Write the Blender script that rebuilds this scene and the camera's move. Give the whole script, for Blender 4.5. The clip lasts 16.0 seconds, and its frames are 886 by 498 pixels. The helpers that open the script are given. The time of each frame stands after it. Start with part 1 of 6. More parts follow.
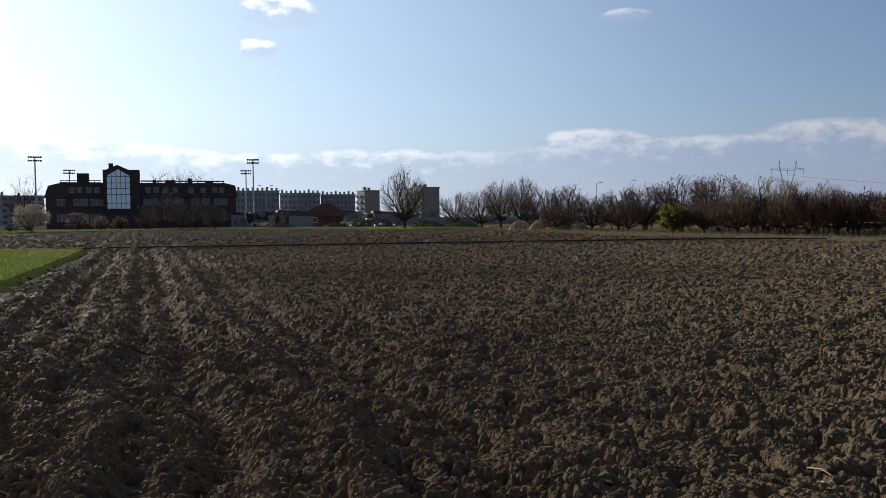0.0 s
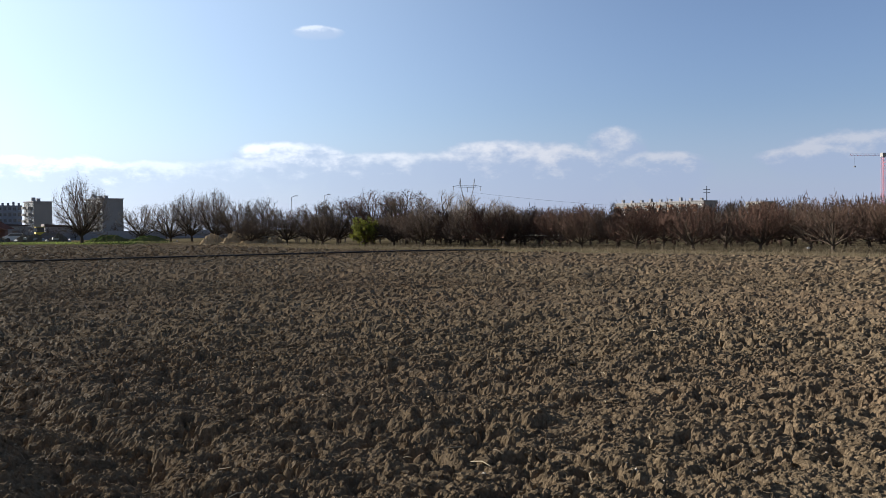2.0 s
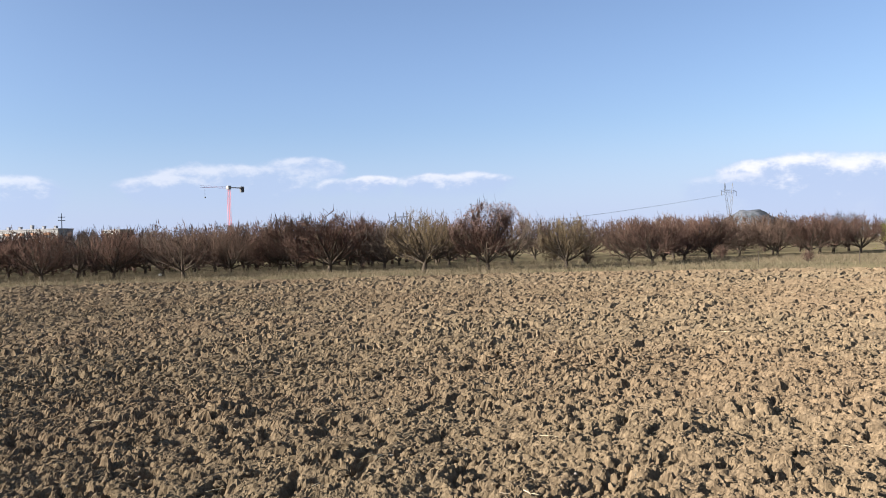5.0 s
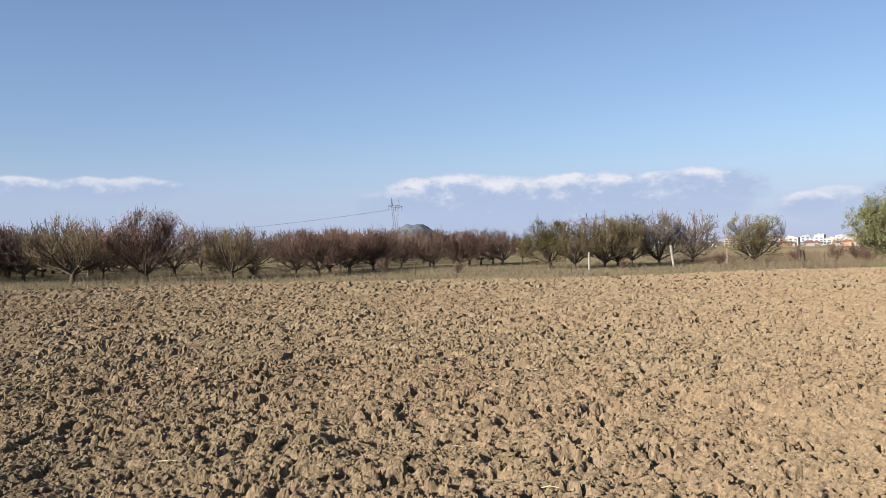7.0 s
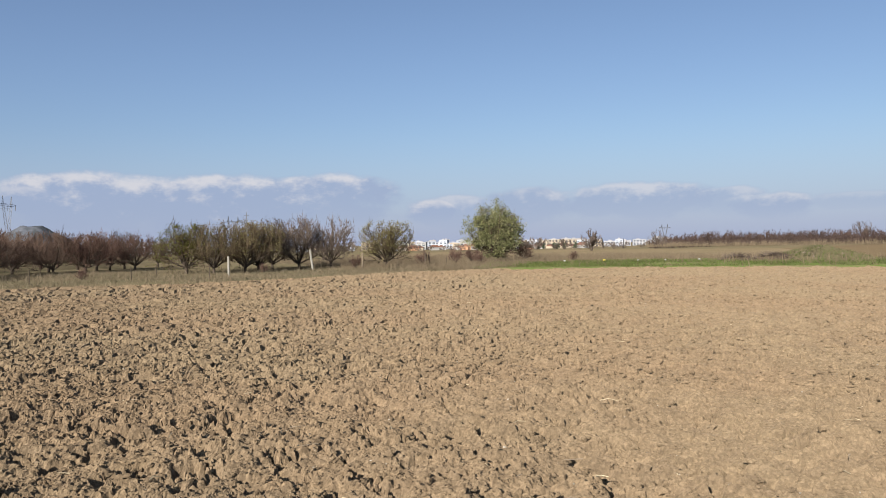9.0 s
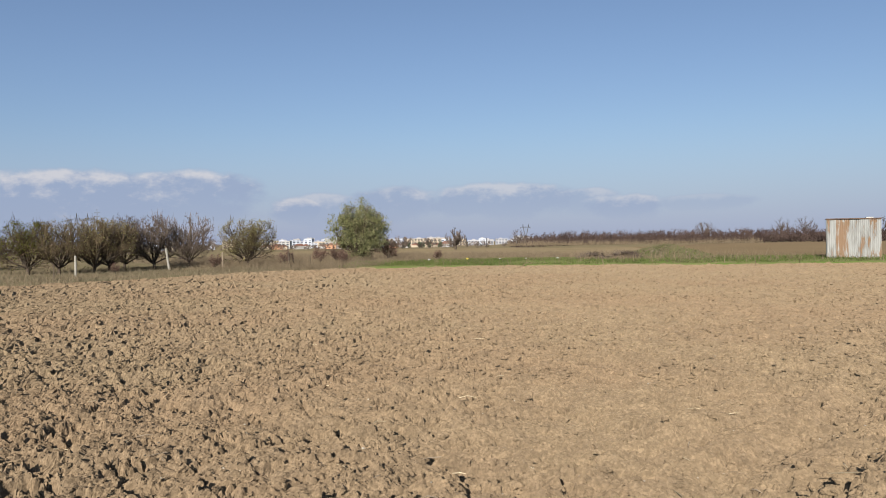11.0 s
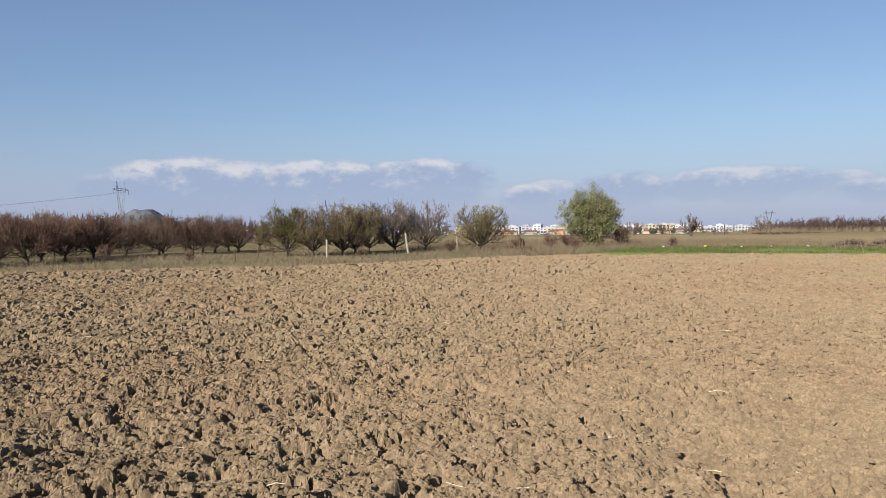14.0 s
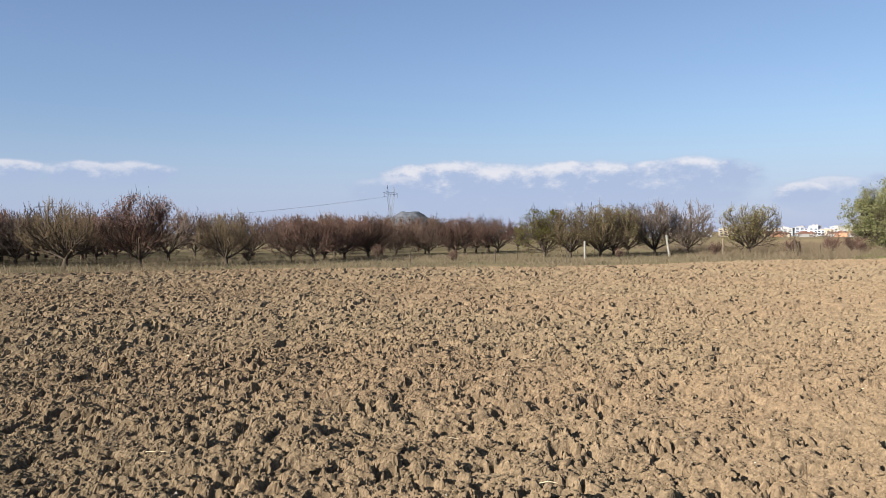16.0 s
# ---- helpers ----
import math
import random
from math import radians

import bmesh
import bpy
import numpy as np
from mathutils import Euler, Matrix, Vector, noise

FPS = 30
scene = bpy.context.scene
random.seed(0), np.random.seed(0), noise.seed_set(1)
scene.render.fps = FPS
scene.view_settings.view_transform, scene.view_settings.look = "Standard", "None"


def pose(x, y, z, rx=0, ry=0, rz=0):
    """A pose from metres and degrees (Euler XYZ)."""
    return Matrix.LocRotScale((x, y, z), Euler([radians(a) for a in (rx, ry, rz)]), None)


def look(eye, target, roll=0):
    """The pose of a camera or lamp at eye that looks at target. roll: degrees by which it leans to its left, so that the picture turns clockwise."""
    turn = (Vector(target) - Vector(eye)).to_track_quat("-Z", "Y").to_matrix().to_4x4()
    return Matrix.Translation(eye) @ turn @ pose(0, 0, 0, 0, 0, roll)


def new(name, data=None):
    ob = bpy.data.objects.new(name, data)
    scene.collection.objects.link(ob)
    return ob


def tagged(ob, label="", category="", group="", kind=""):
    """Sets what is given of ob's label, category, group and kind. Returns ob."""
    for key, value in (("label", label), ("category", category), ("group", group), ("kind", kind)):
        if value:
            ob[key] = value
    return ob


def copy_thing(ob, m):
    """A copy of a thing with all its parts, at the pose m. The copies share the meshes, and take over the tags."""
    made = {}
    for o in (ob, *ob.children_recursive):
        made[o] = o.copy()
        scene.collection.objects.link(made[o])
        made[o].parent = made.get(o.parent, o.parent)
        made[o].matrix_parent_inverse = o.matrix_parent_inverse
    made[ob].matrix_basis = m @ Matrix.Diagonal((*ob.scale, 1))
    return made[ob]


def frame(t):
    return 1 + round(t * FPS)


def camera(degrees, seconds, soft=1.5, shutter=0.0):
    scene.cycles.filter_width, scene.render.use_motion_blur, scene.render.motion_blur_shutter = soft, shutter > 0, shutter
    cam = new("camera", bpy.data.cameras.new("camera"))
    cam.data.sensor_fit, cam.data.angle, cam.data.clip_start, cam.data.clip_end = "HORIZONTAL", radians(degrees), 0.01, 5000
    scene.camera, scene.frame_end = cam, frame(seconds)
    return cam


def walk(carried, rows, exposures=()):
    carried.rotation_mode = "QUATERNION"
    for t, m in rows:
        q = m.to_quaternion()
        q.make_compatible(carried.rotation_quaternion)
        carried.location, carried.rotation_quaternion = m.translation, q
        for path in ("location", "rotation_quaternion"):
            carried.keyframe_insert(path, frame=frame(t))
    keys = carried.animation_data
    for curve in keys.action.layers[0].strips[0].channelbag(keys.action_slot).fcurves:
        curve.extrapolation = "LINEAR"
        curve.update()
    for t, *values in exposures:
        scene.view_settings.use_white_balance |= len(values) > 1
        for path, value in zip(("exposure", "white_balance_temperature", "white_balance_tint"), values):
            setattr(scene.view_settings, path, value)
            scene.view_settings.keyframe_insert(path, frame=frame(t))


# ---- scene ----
cam = camera(57.51, 16.0, soft=0.6)
# seconds, x, y, yaw, pitch, lean
ROWS = [
    (0.0, 0.236, -0.121, -6.48, -2.26, 0.73),
    (0.5, 0.254, -0.117, -9.38, -2.18, 0.76),
    (1.0, 0.275, -0.139, -15.24, -2.07, 0.77),
    (1.5, 0.309, -0.139, -20.00, -1.91, 0.75),
    (2.0, 0.352, -0.144, -27.80, -1.58, 0.78),
    (2.5, 0.407, -0.170, -37.66, -1.17, 0.95),
    (3.0, 0.441, -0.197, -46.15, -0.88, 1.05),
    (3.5, 0.486, -0.220, -53.26, -0.77, 1.21),
    (4.0, 0.532, -0.234, -59.65, -0.75, 1.26),
    (4.2, 0.540, -0.241, -62.22, -0.75, 1.38),
    (6.3, 0.788, -0.638, -85.78, -0.35, 1.42),
    (6.5, 0.806, -0.655, -88.55, -0.37, 1.24),
    (7.0, 0.788, -0.679, -93.96, -0.35, 1.03),
    (7.5, 0.793, -0.718, -100.17, -0.59, 1.34),
    (8.0, 0.822, -0.746, -107.08, -0.72, 1.30),
    (8.5, 0.816, -0.781, -112.94, -0.68, 1.13),
    (9.0, 0.817, -0.813, -118.93, -0.48, 0.88),
    (9.5, 0.822, -0.845, -124.28, -0.40, 0.86),
    (9.7, 0.832, -0.861, -126.13, -0.44, 1.08),
    (11.8, 0.828, -0.883, -129.78, -0.62, 0.76),
    (12.0, 0.815, -0.874, -130.51, -0.59, 0.69),
    (12.5, 0.827, -0.861, -131.16, -0.66, 0.35),
    (13.0, 0.854, -0.829, -127.72, -0.98, 0.24),
    (13.5, 0.889, -0.800, -119.45, -1.24, 0.21),
    (14.0, 0.918, -0.778, -112.31, -1.50, 0.60),
    (14.5, 0.930, -0.755, -106.11, -1.49, 0.59),
    (15.0, 0.943, -0.731, -101.33, -1.27, 0.56),
    (15.5, 0.949, -0.712, -98.16, -1.25, 0.57),
    (16.0, 0.948, -0.675, -94.30, -1.24, 0.50),
]
EYE = 1.5
EXPOSURES = [(0.0, 1.02), (1.0, 1.16), (2.0, 1.50), (2.5, 1.76), (3.0, 1.98), (4.0, 2.03), (6.5, 1.77), (8.0, 1.51), (9.5, 1.33), (12.5, 1.26), (14.5, 1.48), (16.0, 1.64)]
walk(cam, [(t, pose(x, y, EYE, 90 + pitch, lean, yaw)) for t, x, y, yaw, pitch, lean in ROWS], EXPOSURES)

# ---- sky and sun ----
SUN_YAW, SUN_ELEV = 37.0, 22.0
SUN_DIR = Vector((-math.sin(radians(SUN_YAW)) * math.cos(radians(SUN_ELEV)), math.cos(radians(SUN_YAW)) * math.cos(radians(SUN_ELEV)), math.sin(radians(SUN_ELEV))))
SUN_POWER, SKY_POWER = 5.0, 0.040


def link(tree, a, b):
    tree.links.new(a, b)


def mth(tree, op, a, b=None, c=None, clamp=False):
    n = tree.nodes.new("ShaderNodeMath")
    n.operation, n.use_clamp = op, clamp
    for i, v in enumerate((a, b, c)):
        if v is None:
            continue
        if isinstance(v, (int, float)):
            n.inputs[i].default_value = v
        else:
            tree.links.new(v, n.inputs[i])
    return n.outputs[0]


def smooth(tree, v, lo, hi, out0=0.0, out1=1.0):
    n = tree.nodes.new("ShaderNodeMapRange")
    n.interpolation_type = "SMOOTHSTEP"
    tree.links.new(v, n.inputs["Value"])
    for k, val in (("From Min", lo), ("From Max", hi), ("To Min", out0), ("To Max", out1)):
        n.inputs[k].default_value = val
    return n.outputs["Result"]


def mix(tree, fac, a, b, mode="MIX"):
    n = tree.nodes.new("ShaderNodeMix")
    n.data_type, n.blend_type = "RGBA", mode
    for idx, v in ((0, fac), (6, a), (7, b)):
        if isinstance(v, (int, float)):
            n.inputs[idx].default_value = v
        elif isinstance(v, tuple):
            n.inputs[idx].default_value = (*v, 1.0)
        else:
            tree.links.new(v, n.inputs[idx])
    return n.outputs[2]


def vec_mul(tree, v, k):
    n = tree.nodes.new("ShaderNodeVectorMath")
    n.operation = "MULTIPLY"
    tree.links.new(v, n.inputs[0])
    n.inputs[1].default_value = k
    return n.outputs[0]


def vec_add(tree, v, k):
    n = tree.nodes.new("ShaderNodeVectorMath")
    n.operation = "ADD"
    tree.links.new(v, n.inputs[0])
    n.inputs[1].default_value = k
    return n.outputs[0]


def tex_noise(tree, v, scale, detail=4.0, rough=0.55, dist=0.0):
    n = tree.nodes.new("ShaderNodeTexNoise")
    if v is not None:
        tree.links.new(v, n.inputs["Vector"])
    n.inputs["Scale"].default_value, n.inputs["Detail"].default_value = scale, detail
    n.inputs["Roughness"].default_value, n.inputs["Distortion"].default_value = rough, dist
    return n.outputs["Fac"]


HAZE, CLOUD_SHADE, CLOUD_LIT, SKY_LIFT = (0.20, 0.238, 0.355), (0.188, 0.230, 0.330), (0.395, 0.385, 0.405), (0.037, 0.054, 0.113)

# cumulus low over the horizon and a few lone puffs: bearing, height, half width, rise over and fall under that height in degrees, thickness
CLOUDS = (
    (20, 4.3, 7, 1.0, 1.8, 0.7), (12, 4.0, 5, 0.7, 1.5, 0.6), (6, 3.6, 5, 0.8, 1.5, 0.7), (-1.2, 3.8, 6, 0.9, 1.6, 0.75), (-8, 3.8, 4.5, 0.7, 1.6, 0.6), (-12.5, 3.9, 3.5, 0.8, 1.6, 0.6),
    (-17.4, 4.7, 3.4, 1.0, 1.8, 0.85), (-22.7, 4.2, 3.6, 0.9, 1.8, 0.8), (-27.5, 4.3, 3.2, 0.8, 1.8, 0.75), (-32.5, 4.6, 4.6, 1.0, 2.2, 0.9), (-36.5, 4.4, 3.0, 1.0, 2.2, 0.85), (-39.7, 5.1, 1.7, 1.2, 2.4, 0.8), (-43.2, 3.9, 2.2, 0.8, 1.6, 0.75),
    (-52.2, 4.2, 2.4, 0.6, 1.0, 0.75), (-57.0, 4.6, 4.6, 0.9, 1.5, 0.75), (-61.0, 5.2, 2.6, 0.75, 1.2, 0.75), (-63.6, 4.0, 1.1, 0.45, 0.5, 0.75), (-66.2, 4.1, 1.7, 0.55, 0.6, 0.9), (-72.0, 4.05, 3.6, 0.6, 0.65, 0.85),
    (-90.3, 3.2, 2.2, 0.6, 1.2, 0.6), (-96.0, 3.6, 5.2, 1.0, 2.2, 1.0), (-103.5, 3.6, 6.0, 1.0, 2.4, 1.0), (-110.5, 3.8, 4.6, 0.85, 2.0, 1.0),
    (-118.0, 2.3, 1.4, 0.65, 0.8, 0.9), (-120.4, 2.6, 1.8, 0.6, 1.2, 0.75), (-125.2, 2.9, 2.6, 0.75, 1.3, 0.85), (-132.5, 3.0, 4.0, 0.75, 1.2, 0.85), (-138.8, 2.8, 1.8, 0.5, 0.8, 0.7), (-141.2, 2.35, 2.0, 0.5, 0.8, 0.8), (-146.2, 2.4, 2.5, 0.35, 0.5, 0.45),
    (4.5, 14.05, 2.0, 0.8, 0.8, 1.0), (6.2, 11.6, 1.2, 0.5, 0.5, 1.0), (-19.3, 13.4, 1.2, 0.35, 0.35, 0.7))



def make_world():
    world = bpy.data.worlds.new("world")
    scene.world = world
    world.use_nodes = True
    tr = world.node_tree
    tr.nodes.clear()
    out, bg = tr.nodes.new("ShaderNodeOutputWorld"), tr.nodes.new("ShaderNodeBackground")
    sky = tr.nodes.new("ShaderNodeTexSky")
    sky.sky_type, sky.sun_disc = "NISHITA", False
    sky.sun_elevation, sky.sun_rotation = radians(SUN_ELEV), radians(-SUN_YAW)
    sky.air_density, sky.dust_density, sky.ozone_density, sky.altitude = 1.0, 0.6, 2.5, 160
    co = tr.nodes.new("ShaderNodeTexCoord")
    d = co.outputs["Generated"]
    sep = tr.nodes.new("ShaderNodeSeparateXYZ")
    link(tr, d, sep.inputs[0])
    z = sep.outputs["Z"]
    # cumulus: billowing tops in the light over grey, fading feet
    yaw = mth(tr, "MULTIPLY", mth(tr, "ARCTAN2", mth(tr, "MULTIPLY", sep.outputs["X"], -1.0), sep.outputs["Y"]), 180 / math.pi)
    el = mth(tr, "MULTIPLY", mth(tr, "ARCSINE", z), 180 / math.pi)
    wide = vec_mul(tr, d, (1.0, 1.0, 1.7))
    billow = mth(tr, "MULTIPLY", mth(tr, "SUBTRACT", tex_noise(tr, wide, 17.0, 8.0, 0.60), 0.5), 3.0)
    fold = mth(tr, "MULTIPLY", mth(tr, "SUBTRACT", tex_noise(tr, vec_add(tr, wide, (3.1, 1.7, 0.4)), 30.0, 6.0, 0.62), 0.5), 3.6)
    mask, lit = None, None
    for cy, ce, half, up, down, thick in CLOUDS:
        dx = mth(tr, "DIVIDE", mth(tr, "SUBTRACT", yaw, float(cy)), half * 1.2)
        rise_ = mth(tr, "SUBTRACT", el, ce)
        dz = mth(tr, "ADD", mth(tr, "DIVIDE", mth(tr, "MAXIMUM", rise_, 0.0), up * 1.15), mth(tr, "DIVIDE", mth(tr, "MINIMUM", rise_, 0.0), down * 1.5))
        f = mth(tr, "SUBTRACT", mth(tr, "MULTIPLY_ADD", dx, mth(tr, "MULTIPLY", dx, -1.0), 1.0), mth(tr, "MULTIPLY", dz, dz))
        body = mth(tr, "MULTIPLY", smooth(tr, mth(tr, "ADD", f, billow), -0.60, 0.40), thick)
        body = mth(tr, "MULTIPLY", body, smooth(tr, dz, -1.5, 0.0, 0.0, 1.0))
        shine = mth(tr, "MULTIPLY", body, smooth(tr, mth(tr, "ADD", dz, fold), -0.15, 1.0))
        mask = body if mask is None else mth(tr, "MAXIMUM", mask, body)
        lit = shine if lit is None else mth(tr, "MAXIMUM", lit, shine)
    mask = mth(tr, "MULTIPLY", mask, 0.80)
    cloud = mix(tr, lit, CLOUD_SHADE, CLOUD_LIT)
    clear = mix(tr, 1.0, sky.outputs[0], (SKY_POWER * 1.0, SKY_POWER * 1.0, SKY_POWER * 1.0), "MULTIPLY")
    clear = mix(tr, smooth(tr, z, 0.15, 0.6, 1.0, 0.15), clear, SKY_LIFT, "ADD")
    dp = tr.nodes.new("ShaderNodeVectorMath")
    dp.operation = "DOT_PRODUCT"
    link(tr, d, dp.inputs[0])
    dp.inputs[1].default_value = SUN_DIR
    glow = mth(tr, "POWER", mth(tr, "MAXIMUM", dp.outputs["Value"], 0.0), 2.6)
    scaled = mix(tr, smooth(tr, z, -0.01, 0.15, 0.75, 0.0), clear, HAZE)
    total = mix(tr, mask, scaled, cloud)
    total = mix(tr, mth(tr, "MULTIPLY", glow, 0.52), total, (0.66, 0.79, 0.87), "ADD")
    # thin cloud edges towards the sun shine
    total = mix(tr, mth(tr, "MULTIPLY", mth(tr, "MULTIPLY", mask, lit), mth(tr, "MULTIPLY", glow, 0.9)), total, (0.72, 0.74, 0.76), "ADD")
    link(tr, total, bg.inputs["Color"])
    bg.inputs["Strength"].default_value = 0.70
    link(tr, bg.outputs[0], out.inputs[0])


make_world()
sun_data = bpy.data.lights.new("sun", "SUN")
sun_data.energy, sun_data.angle, sun_data.color = SUN_POWER, radians(0.6), (1.0, 0.93, 0.82)
sun = new("sun", sun_data)
sun.matrix_world = look(SUN_DIR * 200, (0, 0, 0))


# ---- materials ----
def material(name, base, rough=0.8, other=None, scale=6.0, fine=60.0, amount=0.6, bump=0.3, bump_size=0.01, metal=0.0, spec=0.3, island=0.0, through_light=0.0):
    """Two colours mixed by a coarse and a fine noise, with a fine relief."""
    m = bpy.data.materials.new(name)
    m.use_nodes = True
    tr = m.node_tree
    b = tr.nodes["Principled BSDF"]
    co = tr.nodes.new("ShaderNodeTexCoord").outputs["Object"]
    other = other or tuple(c * 0.6 for c in base)
    n = mth(tr, "ADD", mth(tr, "MULTIPLY", tex_noise(tr, co, scale, 4), 0.6), mth(tr, "MULTIPLY", tex_noise(tr, co, fine, 3), 0.4))
    f = mth(tr, "MULTIPLY", smooth(tr, n, 0.36, 0.64), amount)
    col = mix(tr, f, base, other)
    if island:
        g = tr.nodes.new("ShaderNodeNewGeometry")
        k = smooth(tr, g.outputs["Random Per Island"], 0.0, 1.0, 1.0 - island, 1.0 + island)
        hsv = tr.nodes.new("ShaderNodeHueSaturation")
        link(tr, col, hsv.inputs["Color"])
        link(tr, k, hsv.inputs["Value"])
        col = hsv.outputs["Color"]
    link(tr, col, b.inputs["Base Color"])
    b.inputs["Roughness"].default_value, b.inputs["Metallic"].default_value = rough, metal
    b.inputs["Specular IOR Level"].default_value = spec if rough < 0.9 else 0.0
    if rough >= 0.95:
        b.inputs["Diffuse Roughness"].default_value = 0.45
    if bump:
        bp = tr.nodes.new("ShaderNodeBump")
        bp.inputs["Strength"].default_value, bp.inputs["Distance"].default_value = bump, bump_size
        link(tr, tex_noise(tr, co, fine, 4), bp.inputs["Height"])
        link(tr, bp.outputs[0], b.inputs["Normal"])
    if through_light:
        # thin blades and leaves let light through
        tl, mx = tr.nodes.new("ShaderNodeBsdfTranslucent"), tr.nodes.new("ShaderNodeMixShader")
        link(tr, col, tl.inputs["Color"])
        mx.inputs[0].default_value = through_light
        link(tr, b.outputs[0], mx.inputs[1])
        link(tr, tl.outputs[0], mx.inputs[2])
        link(tr, mx.outputs[0], tr.nodes["Material Output"].inputs["Surface"])
    return m


def soil_material(name, dry, damp, red):
    m = bpy.data.materials.new(name)
    m.use_nodes = True
    tr = m.node_tree
    b = tr.nodes["Principled BSDF"]
    co = tr.nodes.new("ShaderNodeTexCoord").outputs["Object"]
    patches = smooth(tr, tex_noise(tr, co, 0.16, 4, 0.55), 0.38, 0.66)
    col = mix(tr, mth(tr, "MULTIPLY", patches, 0.55), dry, red)
    mid = smooth(tr, tex_noise(tr, co, 2.6, 5, 0.6), 0.40, 0.68)
    col = mix(tr, mth(tr, "MULTIPLY", mid, 0.5), col, damp)
    # crumbs of dry and damper soil, of three sizes
    grain = smooth(tr, tex_noise(tr, co, 38.0, 4, 0.65), 0.32, 0.70, 0.84, 1.14)
    for size, low, high in ((5.5, 0.95, 1.04), (19.0, 0.91, 1.08), (52.0, 0.86, 1.12)):
        cell = tr.nodes.new("ShaderNodeTexVoronoi")
        link(tr, co, cell.inputs["Vector"])
        cell.inputs["Scale"].default_value = size
        bw = tr.nodes.new("ShaderNodeSeparateColor")
        link(tr, cell.outputs["Color"], bw.inputs[0])
        grain = mth(tr, "MULTIPLY", grain, smooth(tr, bw.outputs[0], 0.0, 1.0, low, high))
        sheen = bw.outputs[1]
    hsv = tr.nodes.new("ShaderNodeHueSaturation")
    link(tr, col, hsv.inputs["Color"])
    link(tr, grain, hsv.inputs["Value"])
    link(tr, hsv.outputs[0], b.inputs["Base Color"])
    b.inputs["Roughness"].default_value = 0.6
    # some crumbs are sheared smooth and shine a little
    link(tr, smooth(tr, sheen, 0.70, 0.90, 0.0, 0.018), b.inputs["Specular IOR Level"])
    b.inputs["Diffuse Roughness"].default_value = 0.9
    vor = tr.nodes.new("ShaderNodeTexVoronoi")
    link(tr, co, vor.inputs["Vector"])
    vor.inputs["Scale"].default_value = 24.0
    h = mth(tr, "ADD", mth(tr, "MULTIPLY", vor.outputs["Distance"], -0.8), mth(tr, "MULTIPLY", tex_noise(tr, co, 60.0, 6, 0.72), 1.3))
    bp = tr.nodes.new("ShaderNodeBump")
    bp.inputs["Strength"].default_value, bp.inputs["Distance"].default_value = 0.7, 0.014
    link(tr, h, bp.inputs["Height"])
    link(tr, bp.outputs[0], b.inputs["Normal"])
    return m


SOIL = soil_material("soil", (0.145, 0.109, 0.071), (0.102, 0.077, 0.053), (0.140, 0.097, 0.063))
MEADOW = material("meadow_ground", (0.112, 0.089, 0.058), 0.95, (0.076, 0.068, 0.040), 0.25, 3.0, 0.9, 0.2, 0.02)
DRYGRASS_GROUND = material("dry_grass_ground", (0.130, 0.101, 0.066), 0.95, (0.097, 0.079, 0.048), 0.12, 2.0, 0.8, 0.2, 0.02)
FARSOIL = material("far_soil", (0.100, 0.075, 0.047), 0.95, (0.083, 0.063, 0.040), 0.1, 1.5, 0.8, 0.2, 0.02)
GREEN_GROUND = material("young_green_ground", (0.060, 0.088, 0.022), 0.95, (0.105, 0.095, 0.050), 0.45, 5.0, 0.9, 0.4, 0.03)
GRASS_DRY = material("dry_grass", (0.144, 0.111, 0.074), 0.85, (0.098, 0.074, 0.047), 0.6, 9.0, 0.8, 0, island=0.2, through_light=0.25)
GRASS_GREEN = material("green_grass", (0.068, 0.100, 0.018), 0.8, (0.095, 0.105, 0.036), 0.6, 9.0, 0.9, 0, island=0.3, through_light=0.5)
GRASS_MIXED = material("mixed_grass", (0.124, 0.098, 0.064), 0.85, (0.074, 0.067, 0.040), 0.5, 6.0, 0.9, 0, island=0.2, through_light=0.25)
BARK = material("grey_brown_bark", (0.066, 0.053, 0.042), 0.9, (0.029, 0.023, 0.019), 5.0, 40.0, 0.8, 0.5, 0.01)
TWIG = material("brown_twig", (0.068, 0.046, 0.036), 0.9, (0.043, 0.029, 0.025), 0.7, 8.0, 0.8, 0, island=0.3)
TWIG_RED = material("reddish_twig", (0.078, 0.048, 0.038), 0.9, (0.048, 0.031, 0.026), 0.7, 8.0, 0.8, 0, island=0.3)
TWIG_OLIVE = material("olive_twig", (0.080, 0.061, 0.038), 0.9, (0.049, 0.036, 0.025), 0.7, 8.0, 0.8, 0, island=0.3)
TWIG_GREY = material("grey_twig", (0.089, 0.070, 0.058), 0.9, (0.056, 0.043, 0.037), 0.7, 8.0, 0.8, 0, island=0.3)
LEAF_GREEN = material("spring_leaf", (0.136, 0.134, 0.058), 0.7, (0.074, 0.084, 0.031), 1.1, 3.0, 0.9, 0, island=0.28, through_light=0.3)
LEAF_BRIGHT = material("bright_leaf", (0.095, 0.105, 0.010), 0.7, (0.115, 0.115, 0.02), 0.9, 9.0, 0.8, 0, island=0.35, through_light=0.45)
LEAF_DEAD = material("dry_brown_leaf", (0.085, 0.048, 0.040), 0.8, (0.055, 0.032, 0.028), 0.9, 9.0, 0.8, 0, island=0.35)
BLOSSOM = material("pale_blossom", (0.55, 0.50, 0.40), 0.8, (0.38, 0.36, 0.24), 0.9, 9.0, 0.8, 0, island=0.25)
PINK = material("pink_blossom", (0.30, 0.22, 0.19), 0.8, (0.20, 0.14, 0.11), 0.9, 9.0, 0.8, 0, island=0.25)
